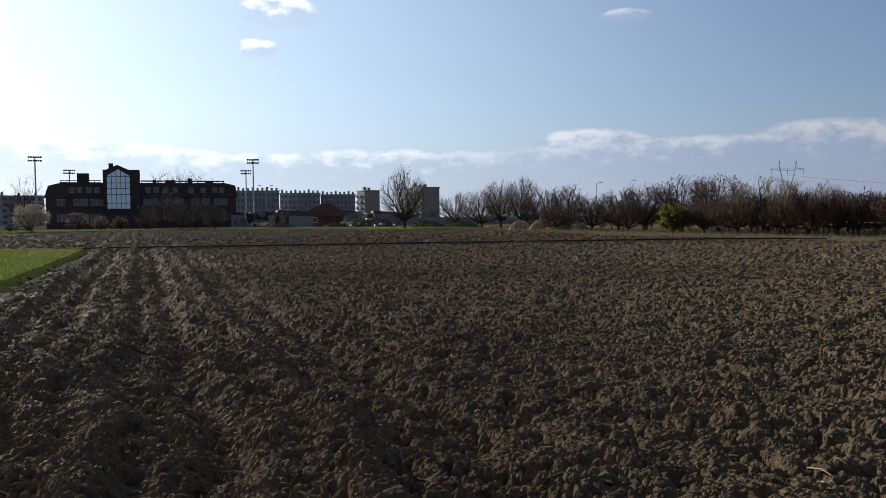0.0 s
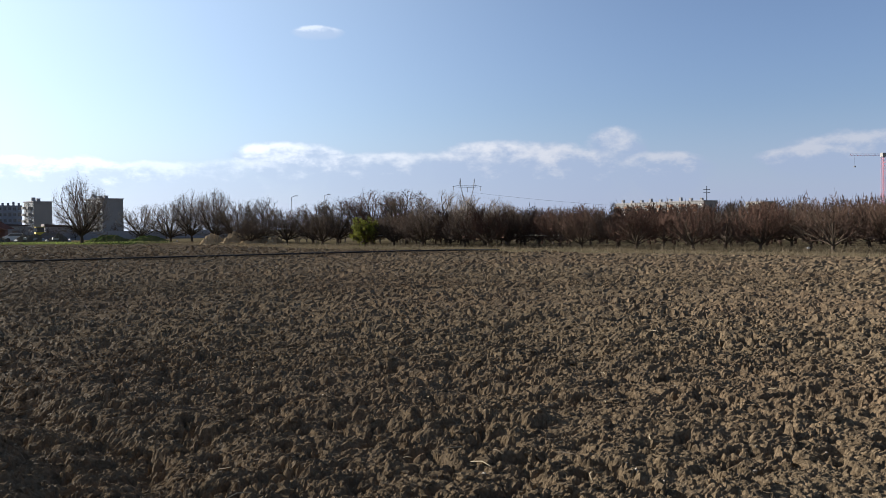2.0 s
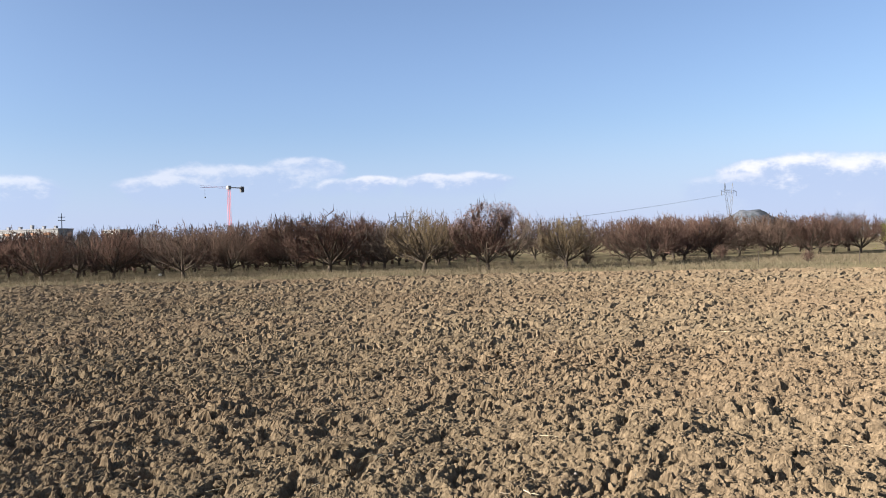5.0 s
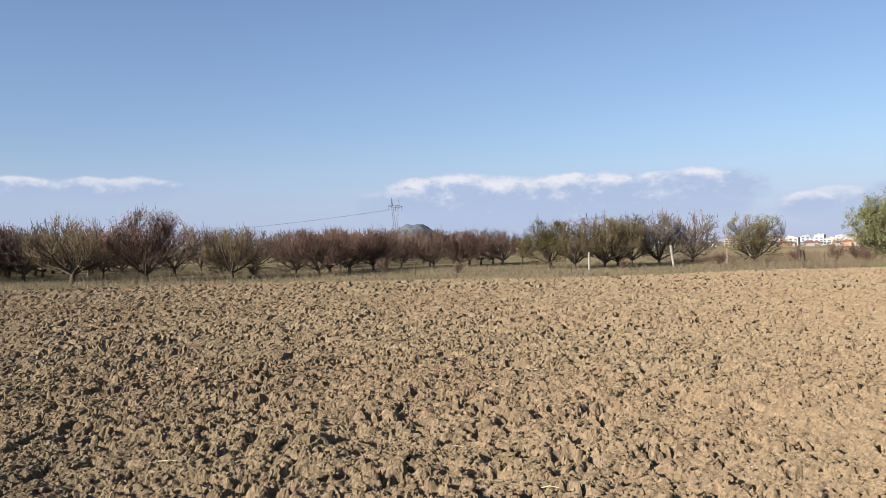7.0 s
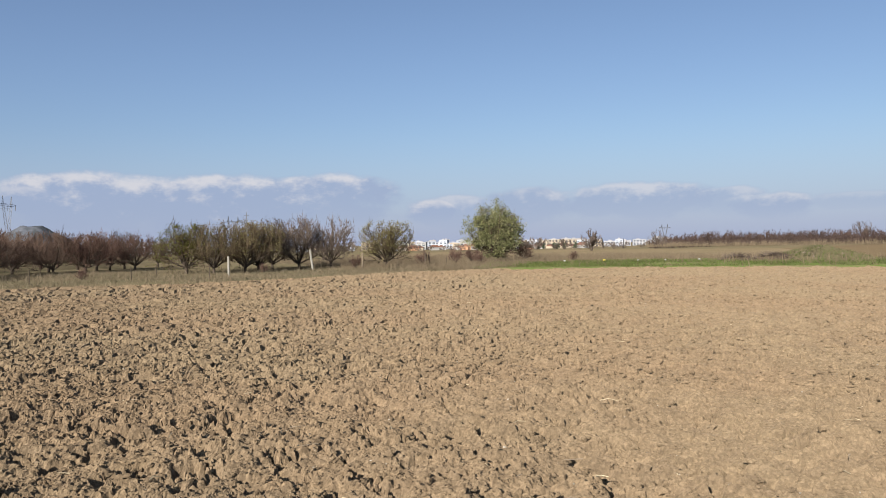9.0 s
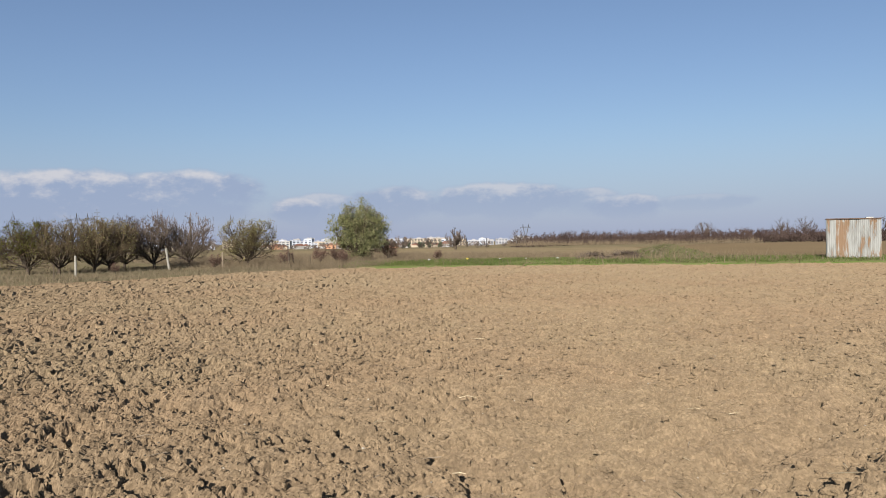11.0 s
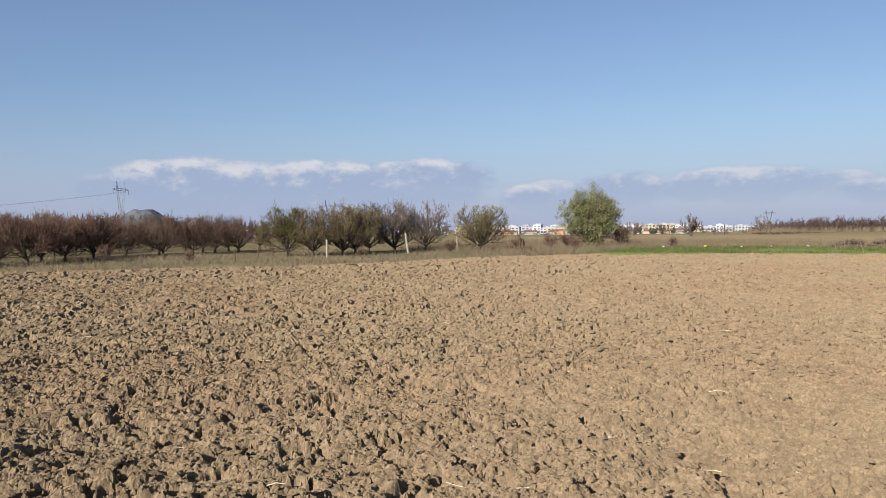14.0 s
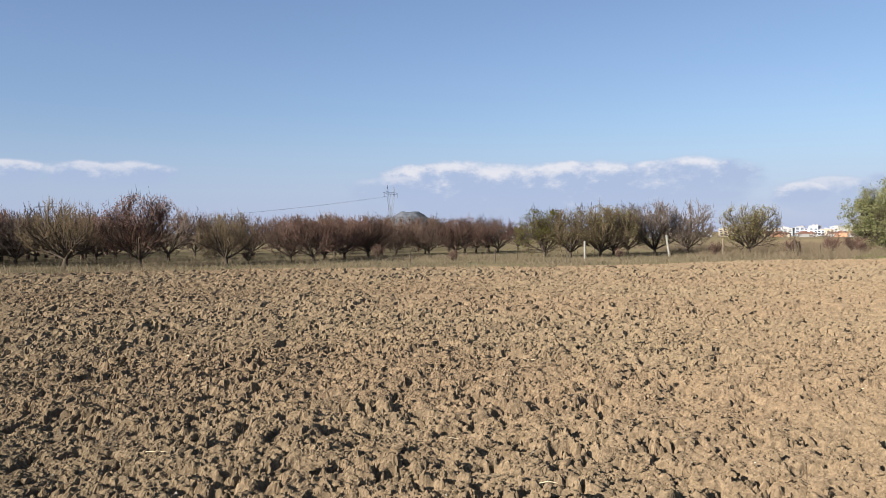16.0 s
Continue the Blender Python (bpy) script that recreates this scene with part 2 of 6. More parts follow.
DARKLEAF = material("dark_evergreen", (0.030, 0.045, 0.022), 0.8, (0.018, 0.028, 0.014), 0.9, 9.0, 0.8, 0, island=0.3)
BRICK = material("dark_brown_cladding", (0.080, 0.050, 0.050), 0.85, (0.05, 0.034, 0.035), 0.5, 6.0, 0.6, 0.3)
# lighter copy of the grey twig; sunlit rims and haze are painted into it
TWIG_PALE = material("pale_grey_twig", (0.17, 0.145, 0.125), 0.9, (0.11, 0.09, 0.08), 0.7, 8.0, 0.8, 0, island=0.3)
SLATE = material("dark_roof_tiles", (0.060, 0.045, 0.045), 0.8, (0.035, 0.028, 0.03), 0.6, 9.0, 0.6, 0.3)
# distant haze is put into this wall colour as a pale blue-grey
HAZED_PANEL = material("hazed_wall_panel", (0.30, 0.32, 0.37), 0.85, (0.22, 0.24, 0.28), 0.15, 3.0, 0.7, 0.2)
CONCRETE = material("grey_concrete", (0.24, 0.24, 0.255), 0.85, (0.18, 0.18, 0.195), 0.15, 3.0, 0.7, 0.2)
PLASTER = material("white_plaster", (0.225, 0.221, 0.218), 0.85, (0.177, 0.174, 0.174), 0.15, 3.0, 0.6, 0.1)
CREAM = material("cream_plaster", (0.255, 0.212, 0.162), 0.85, (0.204, 0.170, 0.128), 0.15, 3.0, 0.6, 0.1)
ORANGE = material("orange_plaster", (0.30, 0.165, 0.10), 0.85, (0.24, 0.13, 0.08), 0.15, 3.0, 0.6, 0.1)
TERRACOTTA = material("terracotta_tiles", (0.15, 0.080, 0.062), 0.9, (0.10, 0.058, 0.046), 0.4, 6.0, 0.7, 0.4)
REDWALL = material("red_brick_wall", (0.17, 0.085, 0.07), 0.85, (0.12, 0.065, 0.055), 0.8, 9.0, 0.7, 0.3)
DARKGLASS = material("dark_window_glass", (0.035, 0.042, 0.055), 0.12, (0.02, 0.025, 0.03), 0.3, 2.0, 0.5, 0, spec=0.6)
FRAME = material("pale_window_frame", (0.62, 0.62, 0.62), 0.5, (0.5, 0.5, 0.5), 0.8, 6.0, 0.5, 0)
STEEL = material("galvanised_steel", (0.36, 0.37, 0.39), 0.5, (0.25, 0.26, 0.28), 1.0, 9.0, 0.6, 0, metal=0.5)
CRANE_RED = material("red_crane_paint", (0.45, 0.14, 0.17), 0.6, (0.36, 0.12, 0.15), 1.0, 6.0, 0.5, 0)
BLACK = material("black_rubber", (0.012, 0.012, 0.013), 0.6, (0.022, 0.02, 0.02), 2.0, 20.0, 0.6, 0)
WIRE = material("dark_cable", (0.06, 0.06, 0.065), 0.6, (0.04, 0.04, 0.045), 2.0, 20.0, 0.5, 0)
POST = material("whitewashed_post", (0.194, 0.185, 0.166), 0.9, (0.139, 0.129, 0.111), 3.0, 30.0, 0.7, 0.4)
OLDWOOD = material("weathered_wood", (0.20, 0.16, 0.12), 0.95, (0.11, 0.09, 0.07), 3.0, 40.0, 0.8, 0.5)
STRAW = material("pale_straw", (0.30, 0.25, 0.17), 0.8, (0.22, 0.18, 0.12), 4.0, 40.0, 0.7, 0, island=0.3)
RUBBLE = material("rubble_stone", (0.120, 0.102, 0.081), 0.95, (0.072, 0.060, 0.048), 3.0, 25.0, 0.8, 0.4, island=0.35)
PALE_STONE = material("pale_stone", (0.225, 0.203, 0.173), 0.9, (0.165, 0.143, 0.116), 8.0, 40.0, 0.7, 0, island=0.3)
LITTER = material("white_litter", (0.270, 0.270, 0.262), 0.6, (0.225, 0.225, 0.217), 3.0, 25.0, 0.6, 0)
HILLROCK = material("hill_rock", (0.090, 0.096, 0.116), 0.9, (0.038, 0.045, 0.049), 0.018, 0.09, 0.9, 0)
CARBLUE = material("dark_car_paint", (0.05, 0.06, 0.09), 0.25, (0.04, 0.05, 0.07), 1.0, 9.0, 0.4, 0, spec=0.6)
CARSILVER = material("silver_car_paint", (0.45, 0.46, 0.48), 0.25, (0.4, 0.41, 0.43), 1.0, 9.0, 0.4, 0, spec=0.6)


def rust_material(name="rusty_corrugated_sheet", lo=0.57, hi=0.63):
    """Corrugated sheet: dull white zinc with streaks and blooms of rust that run down."""
    m = bpy.data.materials.new(name)
    m.use_nodes = True
    tr = m.node_tree
    b = tr.nodes["Principled BSDF"]
    co = tr.nodes.new("ShaderNodeTexCoord").outputs["Object"]
    streak = tex_noise(tr, vec_mul(tr, co, (2.4, 2.4, 0.35)), 1.6, 5, 0.6)
    bloom = tex_noise(tr, co, 1.1, 5, 0.6)
    speck = tex_noise(tr, co, 16.0, 4, 0.6)
    s = mth(tr, "ADD", mth(tr, "ADD", mth(tr, "MULTIPLY", streak, 0.62), mth(tr, "MULTIPLY", bloom, 0.3)), mth(tr, "MULTIPLY", speck, 0.16))
    f = mth(tr, "MULTIPLY", smooth(tr, s, lo, hi), 0.9)
    zinc = mix(tr, smooth(tr, streak, 0.40, 0.60), mix(tr, speck, (0.19, 0.195, 0.19), (0.15, 0.153, 0.15)), (0.115, 0.115, 0.11))
    rust = mix(tr, speck, (0.15, 0.080, 0.030), (0.07, 0.038, 0.02))
    link(tr, mix(tr, f, zinc, rust), b.inputs["Base Color"])
    b.inputs["Roughness"].default_value, b.inputs["Metallic"].default_value = 0.65, 0.05
    return m


RUST = rust_material()
RUST_MORE = rust_material("more_rusted_sheet", 0.53, 0.59)
RUST_MOST = rust_material("heavily_rusted_sheet", 0.47, 0.55)


# ---- mesh helpers ----
def mesh_from(name, verts, faces, mat, flat=True):
    me = bpy.data.meshes.new(name)
    me.from_pydata([tuple(v) for v in verts], [], faces)
    me.materials.append(mat)
    if not flat:
        me.polygons.foreach_set("use_smooth", [True] * len(me.polygons))
    me.update()
    return me


def part(name, bm, mat, parent=None, label="", flat=True):
    """Links a bmesh, or a (verts, faces) pair, as one mesh object under parent."""
    if isinstance(bm, tuple):
        me = mesh_from(name, bm[0], bm[1], mat, flat)
    else:
        me = bpy.data.meshes.new(name)
        bm.to_mesh(me)
        bm.free()
        me.materials.append(mat)
    ob = new(name, me)
    if parent is not None:
        ob.parent = parent
    if label:
        ob["label"] = label
    return ob


def empty(name, m, label, category, group="", kind=""):
    ob = new(name)
    ob.matrix_world = m
    return tagged(ob, label, category, group, kind)


class Shape:
    """Collects boxes, tubes and faces into one mesh."""

    def __init__(self):
        self.v, self.f = [], []

    def add(self, verts, faces):
        k = len(self.v)
        self.v += [tuple(p) for p in verts]
        self.f += [tuple(i + k for i in q) for q in faces]
        return self

    def box(self, x0, x1, y0, y1, z0, z1):
        return self.add([(x0, y0, z0), (x1, y0, z0), (x1, y1, z0), (x0, y1, z0), (x0, y0, z1), (x1, y0, z1), (x1, y1, z1), (x0, y1, z1)],
                        [(0, 3, 2, 1), (4, 5, 6, 7), (0, 1, 5, 4), (1, 2, 6, 5), (2, 3, 7, 6), (3, 0, 4, 7)])

    def tube(self, p, q, r0, r1=None, sides=4, caps=False):
        r1 = r0 if r1 is None else r1
        p, q = Vector(p), Vector(q)
        d = q - p
        if d.length < 1e-6:
            return self
        d.normalize()
        a = d.orthogonal().normalized()
        b = d.cross(a)
        ring = [(math.cos(2 * math.pi * i / sides), math.sin(2 * math.pi * i / sides)) for i in range(sides)]
        vs = [p + (a * c + b * s) * r0 for c, s in ring] + [q + (a * c + b * s) * r1 for c, s in ring]
        fs = [(i, (i + 1) % sides, sides + (i + 1) % sides, sides + i) for i in range(sides)]
        if caps:
            fs += [tuple(range(sides))[::-1], tuple(range(sides, 2 * sides))]
        return self.add(vs, fs)

    def spike(self, p, q, r):
        """A twig of three sides that ends in a point."""
        p, q = Vector(p), Vector(q)
        d = q - p
        if d.length < 1e-6:
            return self
        d.normalize()
        a = d.orthogonal() * r
        b = d.cross(a)
        return self.add([p + a, p - a * 0.5 + b * 0.87, p - a * 0.5 - b * 0.87, q], [(0, 1, 3), (1, 2, 3), (2, 0, 3)])

    def prism(self, outline, y0, y1):
        """An outline in x and z, drawn out along y."""
        n = len(outline)
        return self.add([(x, y0, z) for x, z in outline] + [(x, y1, z) for x, z in outline],
                        [tuple(range(n)), tuple(range(n, 2 * n))[::-1]] + [(i, n + i, n + (i + 1) % n, (i + 1) % n) for i in range(n)])

    def done(self):
        return (self.v, self.f)


CENTRE = (0.6, -0.5)


def dip(yaw, dist):
    """How far the land falls towards the town."""
    side = min(1.0, max(0.0, (yaw + 138.5) / 5)) * min(1.0, max(0.0, (-92 - yaw) / 5))
    return -side * min(13.5, max(0.0, (dist - 120) * 0.0092))


def polar(yaw, dist):
    return (CENTRE[0] - math.sin(radians(yaw)) * dist, CENTRE[1] + math.cos(radians(yaw)) * dist)


def stand(yaw, dist, turn=0.0, z=None):
    """A base at that bearing and distance, its front turned to the field."""
    x, y = polar(yaw, dist)
    return pose(x, y, dip(yaw, dist) if z is None else z, 0, 0, yaw + turn)


def rise(el, dist):
    return EYE + dist * math.tan(radians(el))


# ---- ground ----
def value_noise(x, y, seed):
    xi, yi = np.floor(x).astype(np.int64), np.floor(y).astype(np.int64)
    fx, fy = x - xi, y - yi
    fx, fy = fx * fx * (3 - 2 * fx), fy * fy * (3 - 2 * fy)

    def h(a, b):
        k = (a * 374761393 + b * 668265263 + seed * 974711) & 0x7FFFFFFF
        k = ((k ^ (k >> 13)) * 1274126177) & 0x7FFFFFFF
        return ((k ^ (k >> 16)) & 0xFFFF) / 65535.0
    return (h(xi, yi) * (1 - fx) + h(xi + 1, yi) * fx) * (1 - fy) + (h(xi, yi + 1) * (1 - fx) + h(xi + 1, yi + 1) * fx) * fy


def cell_bumps(x, y, size, seed):
    """Lumps of soil: one dome a cell, of uneven width and height."""
    u, v = x / size, y / size
    ui, vi = np.floor(u).astype(np.int64), np.floor(v).astype(np.int64)
    best = np.zeros_like(u)
    for dx in (-1, 0, 1):
        for dy in (-1, 0, 1):
            a, b = ui + dx, vi + dy

            def h(s):
                k = (a * 374761393 + b * 668265263 + (seed + s) * 974711) & 0x7FFFFFFF
                k = ((k ^ (k >> 13)) * 1274126177) & 0x7FFFFFFF
                return ((k ^ (k >> 16)) & 0xFFFF) / 65535.0
            px, py, hh, rr, st = a + h(1), b + h(2), h(3), 0.38 + 0.5 * h(4), 0.6 + 0.9 * h(5)
            ang = h(6) * 3.1416
            ex, ey = (u - px) * np.cos(ang) + (v - py) * np.sin(ang), -(u - px) * np.sin(ang) + (v - py) * np.cos(ang)
            d2 = (ex * ex * st + ey * ey / st) / (rr * rr)
            best = np.maximum(best, (0.25 + 0.75 * hh) * np.sqrt(np.maximum(0, 1 - d2)))
    return best


# the field edge along the orchard
EDGE = [(12.1, 95.8), (17.2, 83.7), (18.6, 69.3), (20, 56.7), (22.8, 49.7), (24.5, 44.1), (25.6, 39.5), (27, 34.8), (28.7, 30.7), (30.5, 26.7), (31.7, 22.8), (32.5, 18.6), (33.3, 15.3), (34.1, 11.6), (34.9, 8.3), (35.7, 5.5), (35.4, 3), (34.8, -3), (34.4, -8), (35.6, -12.5), (37.2, -16), (38.4, -20), (38, -25)]
FIELD = np.array([(-7.2, 18), (-12.4, 41.5), (-20, 44), (-60, 43), (-52, 108), (-39, 132), (-11, 131)] + EDGE + [(33, -33), (25.5, -39.5), (17.8, -47.8), (2, -62), (-30, -60), (-30, -30), (1.5, -22), (-4.4, 6)])


def outward(reach):
    """The field edge, moved away from the field."""
    out = []
    for x, y in EDGE:
        k = 1 + reach / math.hypot(x - CENTRE[0], y - CENTRE[1])
        out.append((CENTRE[0] + (x - CENTRE[0]) * k, CENTRE[1] + (y - CENTRE[1]) * k))
    return out


def inside(px, py, poly):
    res = np.zeros(px.shape, bool)
    dist = np.full(px.shape, 1e9)
    n = len(poly)
    for i in range(n):
        (x0, y0), (x1, y1) = poly[i], poly[(i + 1) % n]
        cross = (y0 > py) != (y1 > py)
        with np.errstate(divide="ignore", invalid="ignore"):
            xs = (x1 - x0) * (py - y0) / (y1 - y0 if y1 != y0 else 1e-9) + x0
        res ^= cross & (px < xs)
        ex, ey = x1 - x0, y1 - y0
        t = np.clip(((px - x0) * ex + (py - y0) * ey) / (ex * ex + ey * ey), 0, 1)
        dist = np.minimum(dist, np.hypot(px - x0 - t * ex, py - y0 - t * ey))
    return res, dist


FURROW = radians(14.0)  # bearing of the plough lines


def soil_height(x, y):
    """Crumbled clods of four sizes, heaped unevenly, with plough lines on one side and open hollows between."""
    r = np.hypot(x - CENTRE[0], y - CENTRE[1])
    across = math.cos(FURROW) * x + math.sin(FURROW) * y
    wob = value_noise(x * 0.5, y * 0.5, 5) * 0.5
    lines = np.clip((4.2 - across) / 3.0, 0.12, 1) * np.clip((across + 14) / 2, 0, 1)
    z = lines * (0.075 * np.cos(2 * math.pi * (across + wob) / 1.55) + 0.04 * np.cos(2 * math.pi * (across + wob * 0.6) / 0.52))
    z += 0.06 * (value_noise(x * 0.9, y * 0.9, 11) - 0.5) + 0.06 * (value_noise(x * 2.3, y * 2.3, 12) - 0.5)
    wx = x + 0.09 * (value_noise(x * 7, y * 7, 61) - 0.5) + 0.03 * (value_noise(x * 23, y * 23, 63) - 0.5)
    wy = y + 0.09 * (value_noise(x * 7, y * 7, 62) - 0.5) + 0.03 * (value_noise(x * 23, y * 23, 64) - 0.5)
    lumpy = np.clip(1.5 * value_noise(x * 1.3, y * 1.3, 31) + 0.8 * value_noise(x * 3.1, y * 3.1, 32) - 0.72, 0.06, 1.25)
    big, mid = cell_bumps(wx, wy, 0.17, 21) ** 1.4, cell_bumps(wx, wy, 0.068, 22) ** 1.2
    z += lumpy * 0.050 * big + (0.30 + 0.70 * lumpy) * 0.040 * mid
    holes = np.clip(value_noise(x * 7.3, y * 7.3, 33) * 5.0 - 2.55, 0, 1)
    z -= 0.085 * holes * (1 - mid)
    close = np.clip((16 - r) / 6, 0, 1)
    if close.any():
        z += close * (0.024 * cell_bumps(wx, wy, 0.036, 23) ** 1.1 + 0.009 * cell_bumps(wx, wy, 0.021, 24))
    rough = np.clip((r - 10) / 6, 0, 1) * np.clip(0.022 + (r - 14) * 0.0011, 0.022, 0.10)
    z += rough * (value_noise(x / 0.13 + 300, y / 0.13 + 300, 71) - 0.35)
    return z - 0.045


def polar_sheet(radii, bearings, loose=False):
    rr, aa = np.meshgrid(radii, bearings, indexing="ij")
    if loose:
        # shift each point within its cell, so that no rows show
        r = np.random.RandomState(17)
        rr = rr + np.gradient(radii)[:, None] * r.uniform(-0.42, 0.42, rr.shape)
        aa = aa + np.gradient(bearings)[None, :] * r.uniform(-0.42, 0.42, aa.shape)
    x, y = CENTRE[0] - np.sin(aa) * rr, CENTRE[1] + np.cos(aa) * rr
    n, m = rr.shape
    i = np.arange(n * m).reshape(n, m)
    quads = np.stack([i[:-1, :-1], i[:-1, 1:], i[1:, 1:], i[1:, :-1]], -1).reshape(-1, 4)
    return x.ravel(), y.ravel(), quads


def square_sheet(reach, step):
    g = np.arange(-reach, reach + step, step)
    xx, yy = np.meshgrid(CENTRE[0] + g, CENTRE[1] + g, indexing="ij")
    n, m = xx.shape
    i = np.arange(n * m).reshape(n, m)
    q = np.stack([i[:-1, :-1], i[1:, :-1], i[1:, 1:], i[:-1, 1:]], -1).reshape(-1, 4)
    x, y = xx.ravel(), yy.ravel()
    return x, y, q[(np.hypot(x - CENTRE[0], y - CENTRE[1]) < reach)[q].all(1)]


def sheet_mesh(name, x, y, z, quads, mat, flat=False):
    me = bpy.data.meshes.new(name)
    me.vertices.add(len(x))
    me.vertices.foreach_set("co", np.stack([x, y, z], -1).astype(np.float32).ravel())
    me.loops.add(quads.size)
    me.loops.foreach_set("vertex_index", quads.astype(np.int32).ravel())
    me.polygons.add(len(quads))
    me.polygons.foreach_set("loop_start", np.arange(0, quads.size, 4, dtype=np.int32))
    me.polygons.foreach_set("use_smooth", np.full(len(quads), not flat))
    me.materials.append(mat)
    me.update(calc_edges=True)
    return me


def field_sheet():
    near, r = [], 3.5
    while r < 9.4:
        near.append(r)
        r += max(0.0145, r * r * 0.00040)
    middle, r = [], 9.2
    while r < 25.6:
        middle.append(r)
        r += min(0.13, r * r * 0.00060)
    far, farther = list(np.arange(24.6, 52.0, 0.34)), list(np.arange(48.0, 150, 1.2))
    behind = np.arange(-166, -337.0, -1.3)
    fine = np.radians(np.concatenate([np.arange(25, -164, -0.125), behind]))
    medium = np.radians(np.concatenate([np.arange(25, -164, -0.15), behind]))
    coarse = np.radians(np.concatenate([np.arange(28, -164, -0.16), behind]))
    coarser = np.radians(np.concatenate([np.arange(32, -48, -0.20), np.arange(-48, -136, -2.0), np.arange(-136, -170, -0.3), np.arange(-170, -332.5, -3.0)]))
    xs, ys, zs, qs, base = [], [], [], [], 0
    for radii, bearings in ((near, fine), (middle, medium), (far, coarse), (farther, coarser), (None, None)):
        x, y, q = square_sheet(3.72, 0.035) if radii is None else polar_sheet(np.array(radii), bearings, True)
        ins, dist = inside(x, y, FIELD + 0.0)
        lead = 0.0 if radii is None else np.clip(1 - (np.hypot(x - CENTRE[0], y - CENTRE[1]) - radii[0]) / (2.6 * (radii[1] - radii[0])), 0, 1)
        ragged = dist * np.where(ins, 1, -1) + 0.9 * (value_noise(x * 0.7, y * 0.7, 41) - 0.5)
        keep = (ragged > -0.95)[q].any(1)
        q = q[keep]
        z = soil_height(x, y) * np.clip(ragged / 0.8 + 0.4, 0.1, 1) + 0.02 - np.clip(-ragged, 0, 1) * 0.25 - 0.25 * lead
        used = np.unique(q)
        remap = np.full(len(x), -1)
        remap[used] = np.arange(len(used)) + base
        xs.append(x[used]), ys.append(y[used]), zs.append(z[used]), qs.append(remap[q])
        base += len(used)
    me = sheet_mesh("ploughed_field", np.concatenate(xs), np.concatenate(ys), np.concatenate(zs), np.concatenate(qs), SOIL, True)
    return tagged(new("ploughed_field", me), "ploughed field of dry tan clods and crumbled soil", "field", kind="structure")


field_sheet()


def ground_sheet():
    radii = np.array([0.1] + list(np.geomspace(8, 4600, 60)))
    x, y, q = polar_sheet(radii, np.radians(np.arange(0, 362, 3.0)))
    r = np.hypot(x, y)
    z = -0.10 + 0.05 * (value_noise(x * 0.12, y * 0.12, 3) - 0.5)
    z = np.where(inside(x, y, FIELD)[0], -0.34, z)
    z += np.array([dip((math.degrees(math.atan2(CENTRE[0] - px, py - CENTRE[1])) + 0.0), math.hypot(px - CENTRE[0], py - CENTRE[1])) for px, py in zip(x, y)])
    me = sheet_mesh("ground", x, y, z, q, MEADOW)
    tagged(new("ground", me), "flat land with sparse dull grass reaching the horizon", "ground", kind="structure")


ground_sheet()


def flat_patch(name, outline, z, mat, label, category, step=1.5, wave=0.04):
    """A slightly uneven sheet that fills an outline."""
    p = np.array(outline, float)
    gx, gy = np.arange(p[:, 0].min(), p[:, 0].max() + step, step), np.arange(p[:, 1].min(), p[:, 1].max() + step, step)
    xx, yy = np.meshgrid(gx, gy, indexing="ij")
    n, m = xx.shape
    i = np.arange(n * m).reshape(n, m)
    q = np.stack([i[:-1, :-1], i[1:, :-1], i[1:, 1:], i[:-1, 1:]], -1).reshape(-1, 4)
    x, y = xx.ravel(), yy.ravel()
    ins, dist = inside(x, y, p)
    s = dist * np.where(ins, 1, -1)
    q = q[(s > -0.1 * step)[q].any(1)]
    zz = z + wave * (value_noise(x * 0.5, y * 0.5, 7) + value_noise(x * 1.7, y * 1.7, 8) - 1)
    # the rim slopes down into the land beside it
    zz -= 0.35 * np.clip(-s / step, 0, 1)
    me = sheet_mesh(name, x, y, zz, q, mat)
    return tagged(new(name, me), label, category, kind="structure")


def tri_mesh(name, v, t, mat, smooth_shade=False):
    me = bpy.data.meshes.new(name)
    me.vertices.add(len(v))
    me.vertices.foreach_set("co", np.asarray(v, np.float32).ravel())
    me.loops.add(t.size)
    me.loops.foreach_set("vertex_index", np.asarray(t, np.int32).ravel())
    me.polygons.add(len(t))
    me.polygons.foreach_set("loop_start", np.arange(0, t.size, 3, dtype=np.int32))
    me.polygons.foreach_set("use_smooth", np.full(len(t), smooth_shade))
    me.materials.append(mat)
    me.update(calc_edges=True)
    return me


flat_patch("grass_plot", [(-60, 42.6), (-20, 43.3), (-12.7, 41.0), (-7.45, 18), (-4.7, 6), (-1, -20), (-60, -20)], 0.13, GREEN_GROUND, "plot of bright green young grass beside the ploughed soil", "grass", 0.4, 0.05)
flat_patch("far_grass_strip", [(-62, 112), (-41, 134), (-11, 133), (10, 101), (15, 96), (18, 112), (-5, 150), (-45, 152), (-75, 128)], 0.05, GREEN_GROUND, "strip of green grass along the far end of the field", "grass", 1.5)
flat_patch("green_verge", [(42, -25.5), (37.2, -25.0), (32.4, -32.3), (25.0, -38.7), (17.3, -46.9), (3.2, -59), (4, -72), (22, -60), (34, -55), (45, -44), (50, -33)], 0.02, GREEN_GROUND, "strip of fresh green weeds along the field edge", "grass", 0.4, 0.06)
flat_patch("dry_meadow", [(46, -20), (60, -25), (108, -50), (110, -82), (84, -90), (75, -95), (37, -57), (45, -44), (50, -34)], -0.02, DRYGRASS_GROUND, "meadow of dry yellow grass beyond the field", "meadow", 2.5, 0.08)
